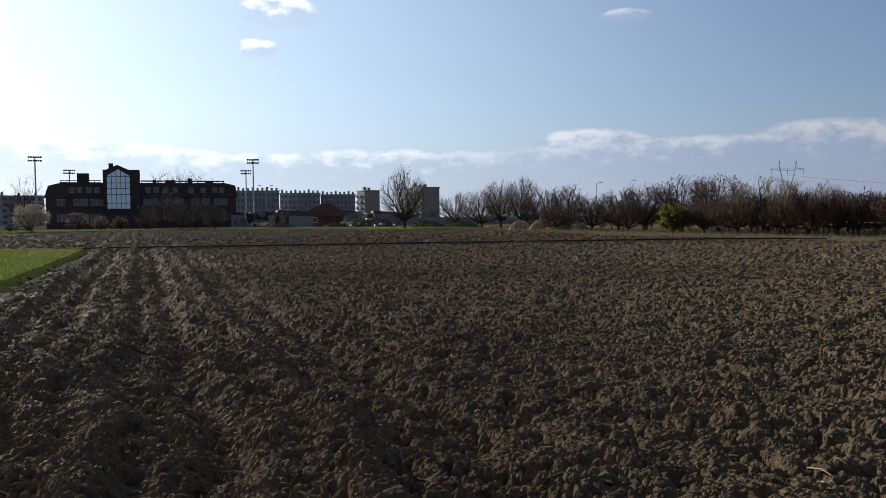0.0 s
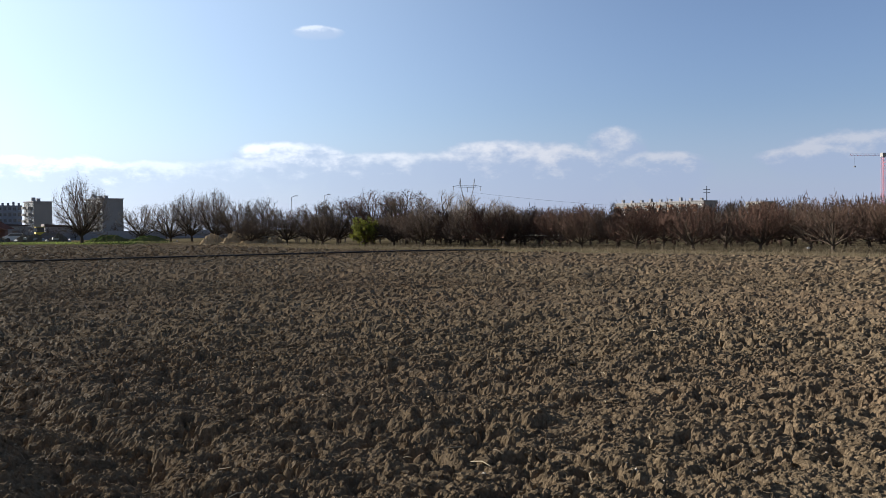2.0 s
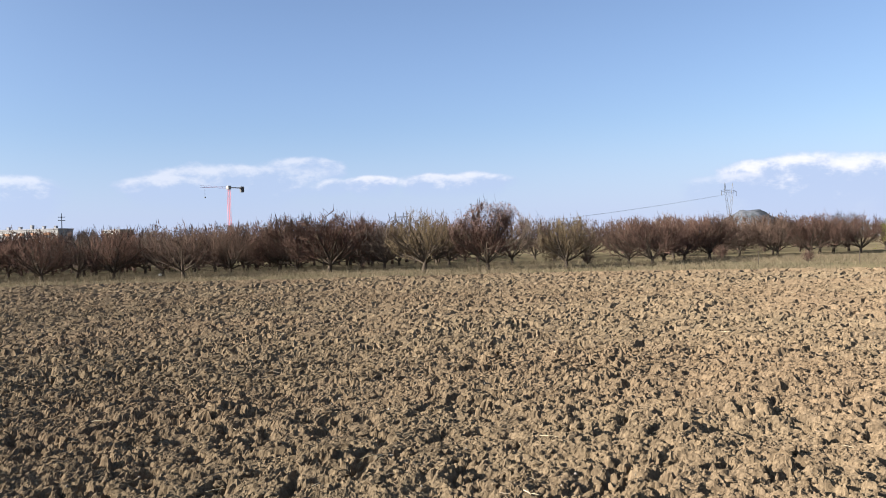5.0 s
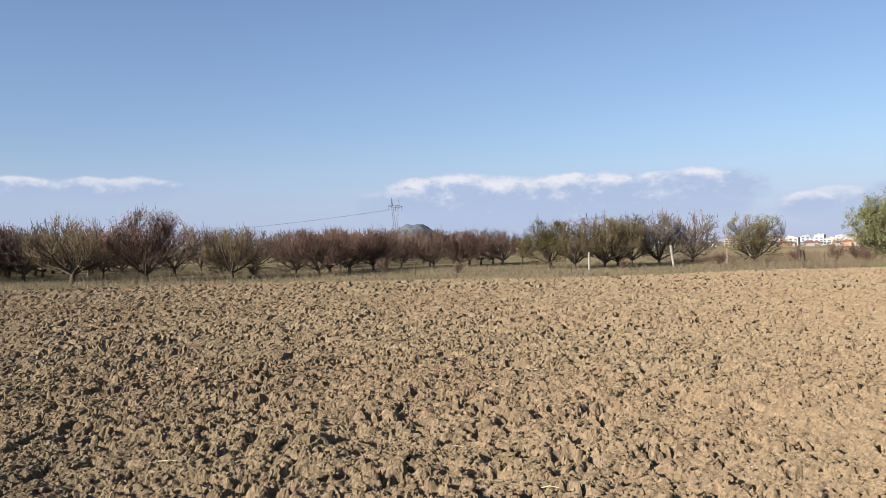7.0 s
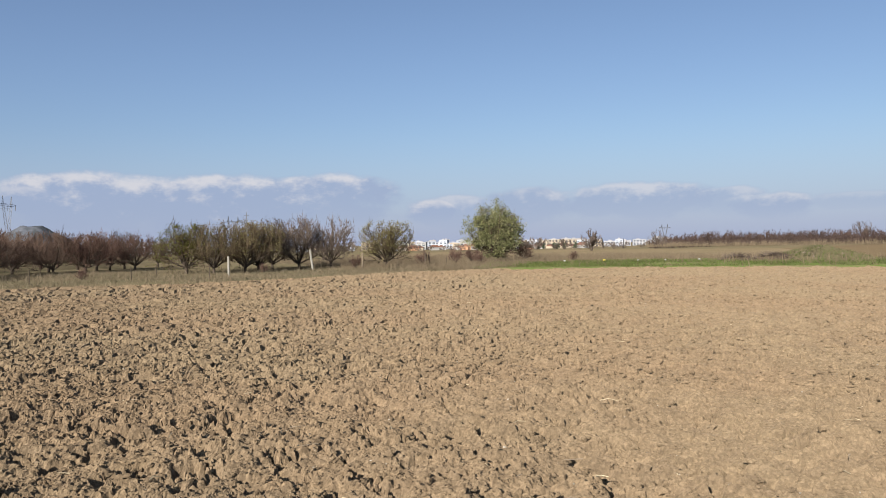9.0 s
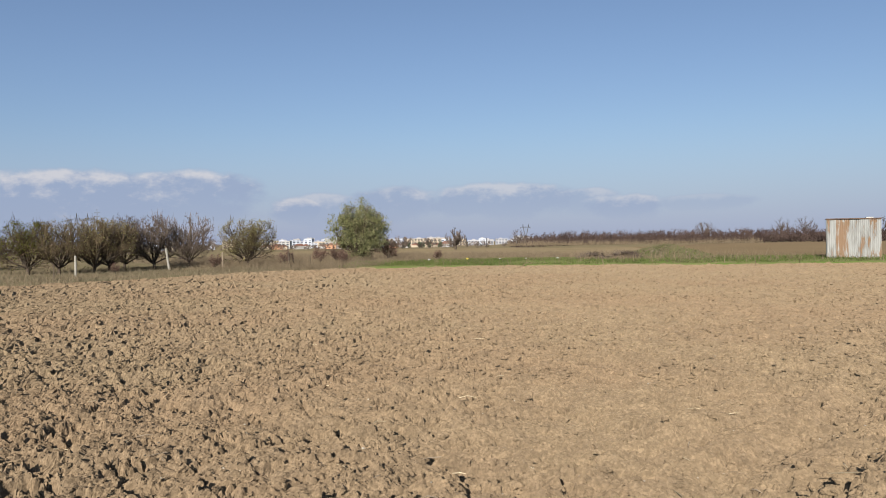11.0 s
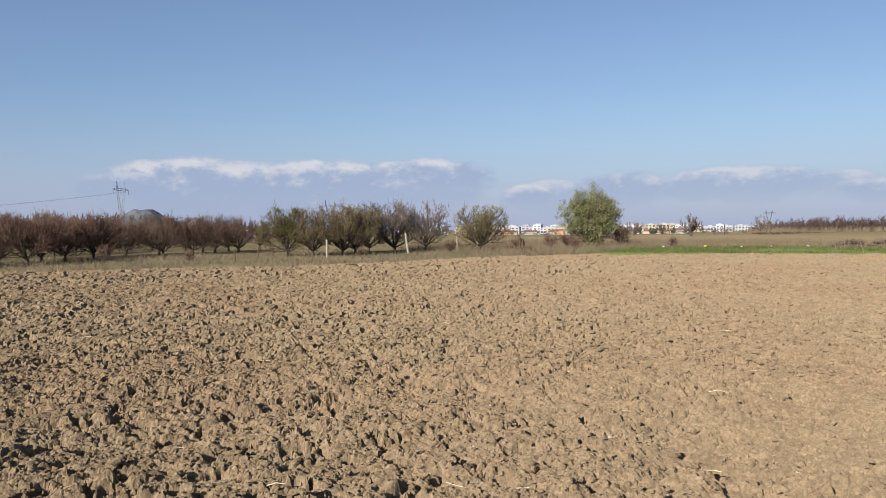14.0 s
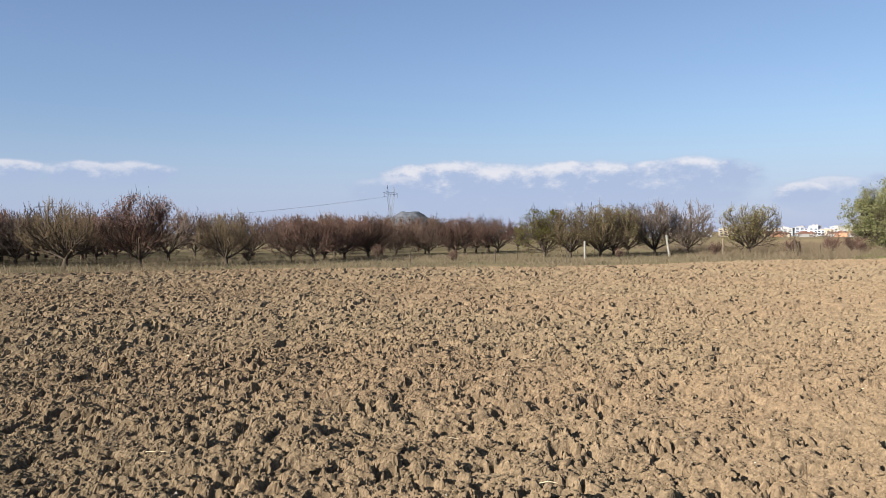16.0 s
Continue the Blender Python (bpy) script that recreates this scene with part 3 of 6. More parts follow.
flat_patch("far_ploughed_field", [(36, -56), (75, -94), (84, -120), (88, -175), (70, -260), (-60, -260), (-40, -90), (4, -71), (22, -60)], 0.0, FARSOIL, "bare tan field beyond the green strip", "field", 3.0, 0.06)


# ---- plants ----
def grow_tree(seed, height, trunk_h, trunk_r, limbs, spread, fork=4, twigs=5, sprigs=3, thick=1.0, lift=0.35, leaves=0, leaf=0.06, leaf_low=0.0, width=0.0, simple=False, vase=False, shoots=0):
    """A bare branching tree. Returns wood and twigs as Shapes and a leaf shape."""
    rng = random.Random(seed)
    wood, fine, leafs = Shape(), Shape(), Shape()
    tips = []

    def wander(d, amount, up=0.0):
        v = Vector((d.x + rng.uniform(-1, 1) * amount, d.y + rng.uniform(-1, 1) * amount, d.z + rng.uniform(-1, 1) * amount + up))
        return v.normalized()

    def run(shape, p, d, length, r0, r1, bends, sides, bend=0.16, up=0.0):
        pts = [p]
        for i in range(bends):
            q = p + d * (length / bends)
            a, b = r0 + (r1 - r0) * i / bends, r0 + (r1 - r0) * (i + 1) / bends
            shape.tube(p, q, a, b, sides)
            p, d = q, wander(d, bend, up)
            pts.append(p)
        return pts, d

    wide = (width or height * 1.05) / 2
    top = Vector((rng.uniform(-0.05, 0.05), rng.uniform(-0.05, 0.05), 1)).normalized()
    pts, _ = run(wood, Vector((0, 0, -0.12)), top, trunk_h + 0.12, trunk_r * 1.25, trunk_r * 0.85, 3, 7, 0.08)
    reach = height - trunk_h
    for i in range(limbs):
        a = 2 * math.pi * (i + rng.uniform(-0.3, 0.3)) / limbs
        el = radians((28, 54, 40, 66, 34, 58)[i % 6] + rng.uniform(-8, 8)) / max(0.35, min(1.6, spread)) ** 0.5
        if vase:
            el = radians((26, 58, 40, 68, 32, 50)[i % 6] + rng.uniform(-6, 6))
        el = min(el, 1.45)
        d = Vector((math.cos(a) * math.cos(el), math.sin(a) * math.cos(el), math.sin(el)))
        full_len = 1 / math.hypot(math.cos(el) / wide, math.sin(el) / reach)
        p0 = pts[-1] + Vector((0, 0, -rng.uniform(0, 0.6) * trunk_h * 0.5))
        lp, ld = run(wood, p0, d, full_len * rng.uniform(0.62, 0.78), trunk_r * 0.62, trunk_r * 0.26, 4, 5, 0.17, 0.08)
        for j in range(fork):
            k = 1 + j % 4
            bd = wander((lp[k] - lp[k - 1]).normalized(), 0.85, lift * 0.5)
            bp, _ = run(wood, lp[k], bd, full_len * rng.uniform(0.28, 0.46), trunk_r * 0.26, trunk_r * 0.09, 3, 3 if simple else 4, 0.25, lift * 0.35)
            for m in range(twigs):
                kk = rng.randint(1, 3)
                td = wander((bp[kk] - bp[kk - 1]).normalized(), 0.85, lift)
                ln = reach * rng.uniform(0.12, 0.24)
                if simple:
                    tp, tdd = [bp[kk], bp[kk] + td * ln], wander(td, 0.2, lift * 0.4)
                    fine.spike(tp[0], tp[1], 0.011 * thick)
                else:
                    half = bp[kk] + td * ln * 0.5
                    tdd = wander(td, 0.2, lift * 0.4)
                    tp = [bp[kk], half, half + tdd * ln * 0.5]
                    fine.tube(tp[0], half, 0.011 * thick, 0.008 * thick, 3)
                    fine.spike(half, tp[2], 0.008 * thick)
                tips.append(tp[-1])
                for n in range(sprigs):
                    sp = tp[0] * 0.4 + tp[-1] * 0.6 if rng.random() < 0.5 else tp[-1]
                    sd = wander(tdd, 0.7, lift * 0.8)
                    q = sp + sd * reach * rng.uniform(0.06, 0.14)
                    fine.spike(sp, q, 0.0065 * thick)
                    tips.append(q)
    zs, rs = sorted(t.z for t in tips), sorted(math.hypot(t.x, t.y) for t in tips)
    kz = height / zs[int(len(zs) * 0.95)]
    kr = (width or height * 1.05) / 2 / rs[int(len(rs) * 0.88)]
    rx, mid, rz = (width or height * 1.05) / 2, height * 0.52, height * 0.48

    def rounded(p):
        """Draws stray shoots in towards a rounded crown."""
        x, y, z = p[0] * kr, p[1] * kr, p[2] * kz
        rho = math.sqrt((x * x + y * y) / (rx * rx) + ((z - mid) / rz) ** 2)
        if rho > 0.92 and z > 0.22 * height:
            f = (0.92 + (rho - 0.92) * 0.35) / rho
            x, y, z = x * f, y * f, mid + (z - mid) * f
        return (x, y, z)
    for shape in (wood, fine):
        shape.v = [rounded(p) for p in shape.v]
    tips = [Vector(rounded(t)) for t in tips]
    # upright water shoots over the crown
    high = [t for t in tips if t.z > height * 0.62]
    for _ in range(shoots):
        c = rng.choice(high)
        q = c + Vector((rng.gauss(0, 0.05), rng.gauss(0, 0.05), rng.uniform(0.05, 0.13) * height))
        fine.spike(c, q, 0.0085 * thick)
        tips.append(q)
    for _ in range(leaves):
        c = rng.choice(tips)
        if c.z < leaf_low * height:
            continue
        c = c + Vector((rng.gauss(0, 1), rng.gauss(0, 1), rng.gauss(0, 1))) * leaf * 1.6
        if c.z > height * 1.02:
            continue
        u = Vector((rng.gauss(0, 1), rng.gauss(0, 1), rng.gauss(0, 1))).normalized()
        w = u.orthogonal().normalized()
        s = leaf * rng.uniform(0.6, 1.3)
        leafs.add([c - u * s, c + w * s * 0.55, c + u * s, c - w * s * 0.55], [(0, 1, 2, 3)])
    return wood, fine, leafs


def tree_thing(name, m, made, label, category, twig_mat=None, leaf_mat=None, group="", leaf_label=""):
    wood, fine, leafs = made
    root = empty(name, m, label, category, group)
    part("trunk", wood.done(), BARK, root, flat=False)
    if fine.v:
        part("crown", fine.done(), twig_mat or TWIG, root)
    if leafs.v:
        part("leaves", leafs.done(), leaf_mat or LEAF_GREEN, root, leaf_label)
    return root


def scaled(m, s, sz=None):
    return m @ Matrix.Diagonal((s, s, sz or s, 1))


OLIVE_BUD = material("olive_buds", (0.145, 0.125, 0.045), 0.8, (0.085, 0.078, 0.030), 0.9, 5.0, 0.9, 0, island=0.35, through_light=0.3)
SAGE = material("sage_flower_buds", (0.24, 0.225, 0.13), 0.8, (0.16, 0.155, 0.08), 0.9, 5.0, 0.9, 0, island=0.25, through_light=0.2)
rng = random.Random(4)

# fruit trees: five full ones to copy, and three lighter ones for the rows behind
ORCHARD = "fruit trees of the orchard"
LAB = ["leafless old fruit tree with a dense brown crown", "bare fruit tree with reddish upright shoots", "bare grey-brown fruit tree with an open crown"]
fronts = [(30.5, 62, 2.8), (31, 56.7, 2.75), (31.2, 51.2, 2.8), (33.4, 49.6, 2.7), (34.2, 46.4, 2.7), (33.8, 43.4, 2.6), (35.2, 41.4, 2.6), (34.3, 38.6, 2.6), (34.6, 34.1, 2.45), (38.1, 35, 2.5), (36.6, 31.1, 2.45), (38.6, 29.4, 2.4), (36.9, 26.8, 2.55), (42.2, 27.4, 2.8), (44.2, 25.2, 3.05), (43.2, 23.4, 3.1), (42.2, 20.8, 3.2), (45.4, 20.2, 2.9), (43.4, 17.9, 2.55), (46.8, 15.1, 2.6), (48.4, 11.6, 2.7), (51.5, 9.6, 2.6), (46, 4.4, 2.3), (44.2, 3, 2.25), (47.5, 2.6, 2.35), (49.4, 1.6, 2.4), (50.5, 0.2, 2.4), (53.5, 2.4, 2.5), (54.2, -0.6, 2.4), (57.2, -1.6, 2.5), (58.3, -3.7, 2.4), (55.6, -3.8, 2.3), (55.3, -5.6, 2.3), (59, -6.6, 2.4), (60.6, -7.6, 2.4), (57.6, -8.8, 2.2), (62.5, -8.8, 2.3), (66.8, -11.8, 2.1), (56.5, 8.2, 2.6), (57.6, 5.6, 2.6), (58.5, 12.4, 2.7), (60.2, 2.4, 2.5)]
full, light = [], []
specs = [(101, 0.28, 0.070, 8, TWIG), (102, 0.34, 0.075, 9, TWIG_RED), (103, 0.22, 0.065, 8, TWIG), (104, 0.32, 0.070, 8, TWIG_GREY), (105, 0.26, 0.065, 9, TWIG_RED)]
todo = list(fronts)
for seed, th, tr_, n, mt in specs:
    x, y, h = todo.pop(3)
    full.append((tree_thing("fruit_tree", pose(x, y, 0, 0, 0, seed * 37), grow_tree(seed, h, th, tr_, n, 1.0, 7, 8, 4, 1.15, 0.30, width=h * 1.55, vase=True, shoots=150), LAB[0 if mt is TWIG else 1 if mt is TWIG_RED else 2], "tree", mt, group=ORCHARD), h))
for i, (x, y, h) in enumerate(todo):
    kind, h0 = full[(i * 2 + i // 5) % 5]
    copy_thing(kind, scaled(pose(x, y, 0, 0, 0, rng.uniform(0, 360)), h / h0 * rng.uniform(0.98, 1.1), h / h0 * 1.05))
behind = []
line = [(26, 80), (29, 68), (31.5, 58), (34, 48), (36, 40), (39, 33), (42, 27.5), (46, 21), (48, 13)]
for k in range(1, 6):
    for i in range(len(line) - 1):
        (xa, ya), (xb, yb) = line[i], line[i + 1]
        for s in range(4 if k == 1 else 5):
            u = (s + rng.uniform(0.2, 0.8)) / (4 if k == 1 else 5)
            behind.append((xa + (xb - xa) * u + 4.4 * k + rng.uniform(-0.5, 0.5), ya + (yb - ya) * u + 1.2 * k + rng.uniform(-0.6, 0.6), k))
for k in range(0, 5):
    for i in range(7):
        behind.append((64 + 4.8 * k + rng.uniform(-0.8, 0.8), 12 - 2.9 * i + rng.uniform(-0.8, 0.8) - 1.4 * k, k + 1))
lspecs = [(111, 2.8, 0.30, 0.07, 7, TWIG), (112, 2.9, 0.34, 0.07, 7, TWIG_RED), (113, 2.7, 0.28, 0.065, 7, TWIG_GREY)]
for seed, h, th, tr_, n, mt in lspecs:
    x, y, k = behind.pop(0)
    light.append(tree_thing("fruit_tree", pose(x, y, 0), grow_tree(seed, h, th, tr_, n, 1.0, 7, 6, 3, 1.6, 0.28, width=h * 1.55, simple=True, vase=True, shoots=120), LAB[0 if mt is TWIG else 1 if mt is TWIG_RED else 2], "tree", mt, group=ORCHARD))
rest = [b for b in behind if b[2] > 1]
for x, y, k in behind:
    if k == 1:
        copy_thing(rng.choice(light), scaled(pose(x, y, 0, 0, 0, rng.uniform(0, 360)), rng.uniform(0.92, 1.1) * (0.9 if y < 12 else 1.0)))


def joined_trees(name, kinds, places, mat, label):
    """Far rows of trees nobody could count, in one mesh."""
    vs, fs, k = [], [], 0
    for m in places:
        wood, fine, _ = rng.choice(kinds)
        for shape in (wood, fine):
            vs.append(np.array(shape.v) @ np.array(m.to_3x3()).T + np.array(m.translation))
            q = np.array([f if len(f) == 4 else f + (f[-1],) for f in shape.f])
            fs.append(q + k)
            k += len(shape.v)
    v, q = np.concatenate(vs), np.concatenate(fs)
    me = tri_mesh(name, v, np.concatenate([q[:, [0, 1, 2]], q[q[:, 2] != q[:, 3]][:, [0, 2, 3]]]), mat)
    return tagged(new(name, me), label, "trees", kind="stuff")


cheap = [grow_tree(611 + i, 2.8, 0.3, 0.07, 7, 1.0, 4, 6, 1, 2.4, 0.28, width=4.3, simple=True, vase=True, shoots=40) for i in range(4)]
joined_trees("inner_orchard_rows", cheap, [scaled(pose(x, y, 0, 0, 0, rng.uniform(0, 360)), rng.uniform(0.92, 1.1) * (0.92 if y < 12 else 1.03)) for x, y, k in rest], TWIG, "inner rows of leafless brown orchard trees")

# single trees at the orchard's edge
tree_thing("fruit_tree", pose(41.3, 7.0, 0, 0, 0, 40), grow_tree(121, 2.5, 0.30, 0.085, 9, 1.0, 7, 8, 4, 1.0, 0.30, 900, 0.022, width=3.0, vase=True, shoots=180), "bare spreading fruit tree with swelling olive buds", "tree", TWIG_OLIVE, GRASS_MIXED, ORCHARD, "olive swelling buds")
tree_thing("fruit_tree", pose(40.9, 11.0, 0, 0, 0, 10), grow_tree(122, 3.35, 0.32, 0.085, 11, 1.0, 7, 8, 4, 1.15, 0.36, 4200, 0.048, 0.58, width=4.0, vase=True, shoots=160), "fruit tree with withered brown leaves still hanging", "tree", TWIG_RED, LEAF_DEAD, ORCHARD, "withered brown leaves")
tree_thing("fruit_tree", pose(40.8, 14.5, 0, 0, 0, 70), grow_tree(123, 3.05, 0.35, 0.095, 10, 1.0, 7, 8, 4, 1.05, 0.32, 900, 0.024, width=4.6, vase=True, shoots=260), "large spreading fruit tree with olive twigs and tall shoots", "tree", TWIG_OLIVE, GRASS_MIXED, ORCHARD, "olive swelling buds")

# trees at the open end of the orchard
for x, y, seed, h, mt, lf, lm, lab in (
        (48.0, -10.2, 131, 2.6, TWIG_OLIVE, 6500, LEAF_BRIGHT, "young tree just coming into light green leaf"),
        (46.9, -11.5, 132, 2.65, TWIG_OLIVE, 2000, OLIVE_BUD, "twiggy fruit tree with olive buds"),
        (47.4, -13.4, 133, 2.75, TWIG_OLIVE, 2200, OLIVE_BUD, "twiggy fruit tree with yellowish olive buds"),
        (48.8, -14.6, 134, 2.7, TWIG_OLIVE, 1400, OLIVE_BUD, "leaning fruit tree with olive twigs"),
        (52.6, -16.6, 135, 3.0, TWIG_GREY, 0, None, "bare grey fruit tree in tall grass"),
        (51.0, -17.9, 136, 3.1, TWIG_GREY, 0, None, "bare fruit tree with thin grey upright shoots"),
        (51.6, -20.3, 137, 3.05, TWIG_GREY, 0, None, "bare wide-crowned grey fruit tree"),
        (48.2, -22.8, 138, 2.8, TWIG_OLIVE, 5200, OLIVE_BUD, "rounded fruit tree with olive-brown budding crown")):
    tree_thing("fruit_tree", pose(x, y, 0, 0, 0, seed * 31), grow_tree(seed, h * 1.05, 0.28, 0.075, 10, 1.3, 8, 8, 4, 1.15, 0.22, lf, 0.038, width=h * 1.42, vase=True, shoots=90), lab, "tree", mt, lm, ORCHARD)

# the big round tree in young leaf
def clumped_leaves(seed, height, width, clumps, per, leaf, low=0.12):
    """Leaves gathered in uneven clumps through a rounded crown."""
    r = np.random.RandomState(seed)
    u = r.normal(0, 1, (clumps, 3))
    u /= np.linalg.norm(u, axis=1)[:, None]
    turn = np.arctan2(u[:, 1], u[:, 0])
    rad = r.uniform(0, 1, clumps) ** 0.42 * r.uniform(0.78, 1.12, clumps) * (1 + 0.12 * np.sin(3 * turn + seed) + 0.10 * np.sin(5 * turn + 4 * u[:, 2] + 2 * seed) + 0.08 * np.sin(9 * u[:, 2] + seed))
    mid, half = height * (0.5 + low / 2), height * (0.5 - low / 2)
    c = u * rad[:, None] * np.array([width / 2, width / 2, half]) * 0.96
    c[:, :2] *= np.where(c[:, 2:] < 0, 1 - 0.30 * (c[:, 2:] / half) ** 2, 1)
    c[:, 2] += mid
    spot = np.repeat(c, per, 0) + r.normal(0, 1, (clumps * per, 3)) * np.repeat(r.uniform(0.018, 0.045, clumps) * height, per)[:, None]
    n = len(spot)
    a = r.normal(0, 1, (n, 3))
    a /= np.linalg.norm(a, axis=1)[:, None]
    b = np.cross(a, r.normal(0, 1, (n, 3)))
    b /= np.linalg.norm(b, axis=1)[:, None]
    s = leaf * r.uniform(0.6, 1.35, n)[:, None]
    v = np.stack([spot - a * s, spot + b * s * 0.6, spot + a * s, spot - b * s * 0.6], 1).reshape(-1, 3)
    k = np.arange(n)[:, None] * 4
    return v, np.concatenate([k + np.array([0, 1, 2]), k + np.array([0, 2, 3])])


hawthorn = tree_thing("hawthorn_tree", pose(51.0, -33.0, 0), grow_tree(141, 4.1, 0.25, 0.13, 12, 1.3, 7, 6, 3, 1.1, 0.2, width=4.2), "large rounded tree in pale young green leaf", "tree", TWIG)
for nm, mt_, sd, cl, per, lf_, lab in (("leaves", LEAF_GREEN, 143, 760, 34, 0.050, "dense pale green young leaves"), ("blossom", SAGE, 144, 240, 22, 0.042, "pale sage flower buds")):
    lv, lt = clumped_leaves(sd, 4.25, 4.7, cl, per, lf_, 0.02)
    o = new(nm, tri_mesh(nm, lv, lt, mt_))
    o.parent = hawthorn
    o["label"] = lab
bramble = tree_thing("bramble_bush", pose(50.6, -35.2, 0), grow_tree(142, 1.7, 0.1, 0.03, 10, 1.1, 5, 6, 3, 1.0, 0.2, 300, 0.04), "low tangled brown bush beside the leafing tree", "bush", TWIG_RED, LEAF_DEAD)

for x, y, s_ in ((43.6, -13.4, 0.32), (45.6, -19.6, 0.5), (46.6, -24.6, 0.6), (44.2, -27.4, 0.55), (48.6, -28.2, 0.7), (46.8, -0.4, 0.5), (41.2, -4.2, 0.35), (43.0, 6.2, 0.45), (49.8, -30.2, 0.7), (47.5, -37.4, 0.45)):
    copy_thing(bramble, scaled(pose(x, y, 0, 0, 0, x * 50), s_))

# bright green bush before the orchard
bush = tree_thing("green_bush", pose(26.3, 63.2, 0), grow_tree(151, 2.5, 0.15, 0.05, 12, 1.0, 6, 6, 2, 1.2, 0.4, width=2.7), "bright yellow-green bush at the field edge", "bush", TWIG_OLIVE)
for sd, cl, per in ((152, 150, 34), (155, 60, 26)):
    lv, lt = clumped_leaves(sd, 2.55 if sd == 152 else 2.2, 2.7, cl, per, 0.06, 0.04)
    o = new("leaves", tri_mesh("leaves", lv, lt, LEAF_BRIGHT))
    o.parent = bush
    o["label"] = "bright yellow-green leaves"

# tall bare trees at the far end of the field
for yaw, dist, seed, h, sp, limbs, mt, lab in (
        (-3.55, 109.7, 161, 8.15, 0.8, 9, TWIG_PALE, "tall bare tree with a fan of fine upright branches"),
        (-10.35, 106.4, 162, 6.33, 0.8, 9, TWIG_PALE, "bare multi-stemmed tree by the wall"),
        (-11.9, 101.9, 163, 6.46, 0.85, 9, TWIG_PALE, "bare multi-stemmed tree by the wall"),
        (-9.0, 112.7, 164, 5.45, 0.7, 7, TWIG_PALE, "bare thin tree by the wall"),
        (-7.2, 130.2, 165, 5.58, 0.8, 7, TWIG_PALE, "bare thin tree by the wall"),
        (-13.4, 94.2, 166, 4.71, 0.8, 8, TWIG_GREY, "bare shrubby tree by the field end"),
        (-15.0, 90.0, 167, 4.86, 0.6, 8, TWIG_GREY, "bare shrubby tree by the field end"),
        (-16.6, 82.6, 168, 3.59, 0.9, 9, TWIG_GREY, "dense dark leafless tree"),
        (-18.4, 80.2, 169, 3.92, 0.7, 9, TWIG_GREY, "dense dark leafless tree"),
        (-20.1, 77.9, 170, 4.34, 0.8, 9, TWIG_GREY, "bare tree with a few dry leaves"),
        (-22.6, 76.8, 171, 4.89, 0.8, 9, TWIG_RED, "bare reddish tree behind the green bush"),
        (-24.9, 72.9, 172, 4.77, 0.6, 8, TWIG_GREY, "bare tree with withered leaves in its top"),
        (-27.7, 69.0, 173, 4.40, 0.75, 9, TWIG_PALE, "bare rounded tree over the orchard"),
        (-30.4, 65.2, 174, 4.03, 0.8, 9, TWIG_PALE, "bare rounded tree over the orchard"),
        (-26.0, 64.9, 175, 2.98, 0.9, 8, TWIG_GREY, "bare tree at the orchard's corner"),
        (-29.0, 62.6, 176, 2.87, 0.9, 8, TWIG_GREY, "bare tree at the orchard's corner"),
        (-32.0, 60.4, 177, 2.93, 0.9, 8, TWIG_GREY, "bare tree at the orchard's corner"),
        (-19.0, 75.1, 178, 2.86, 1.0, 8, TWIG_GREY, "low dense dark leafless tree"),
        (-14.2, 85.5, 179, 2.73, 1.0, 8, TWIG_GREY, "low dense dark leafless tree"),
        (-24.0, 68.6, 180, 2.64, 1.0, 8, TWIG_GREY, "low dense dark leafless tree")):
    tree_thing("bare_tree", stand(yaw, dist), grow_tree(seed, h, h * 0.12, 0.05 + h * 0.016, limbs + 4, sp * 1.35, 8, 8, 3, 0.9 + h * 0.06, 0.34, 900 if seed in (172, 171) else 0, 0.09, 0.6, width=h * (0.86 if h > 6 else 1.35), simple=True), lab, "tree", mt, LEAF_DEAD)


# dark tangle of shrubs that closes the far end of the field
joined_trees("thicket", cheap, [scaled(stand(-12.5 - 23.5 * i / 42 + rng.uniform(-0.3, 0.3), 101 - 33 * i / 42 + rng.uniform(-2, 8), rng.uniform(0, 360)), rng.uniform(0.6, 1.0), rng.uniform(0.65, 0.9)) for i in range(42)], TWIG_PALE, "dark tangle of leafless shrubs at the field's end")
# ---- grass and weeds ----
def blades(name, pts, heights, width, mat, label, category="grass", lean=0.6, seed=1):
    r = np.random.RandomState(seed)
    n = len(pts)
    a = r.uniform(0, 2 * np.pi, n)
    tip = np.stack([pts[:, 0] + r.normal(0, lean, n) * heights, pts[:, 1] + r.normal(0, lean, n) * heights, pts[:, 2] + heights], -1)
    w = width * r.uniform(0.6, 1.4, n)
    side = np.stack([np.cos(a) * w, np.sin(a) * w, np.zeros(n)], -1)
    v = np.stack([pts - side, pts + side, tip], 1).reshape(-1, 3)
    me = tri_mesh(name, v, np.arange(3 * n).reshape(-1, 3), mat)
    return tagged(new(name, me), label, category, kind="stuff")


def scatter(outline, n, seed, z=0.0, clump=0.0):
    p = np.array(outline, float)
    r = np.random.RandomState(seed)
    x, y = r.uniform(p[:, 0].min(), p[:, 0].max(), n * 4), r.uniform(p[:, 1].min(), p[:, 1].max(), n * 4)
    ok = inside(x, y, p)[0]
    if clump:
        ok &= value_noise(x * clump, y * clump, seed) + 0.5 * value_noise(x * clump * 3, y * clump * 3, seed + 1) > r.uniform(0.3, 1.1, len(x))
    x, y = x[ok][:n], y[ok][:n]
    return np.stack([x, y, np.full(len(x), z)], -1)


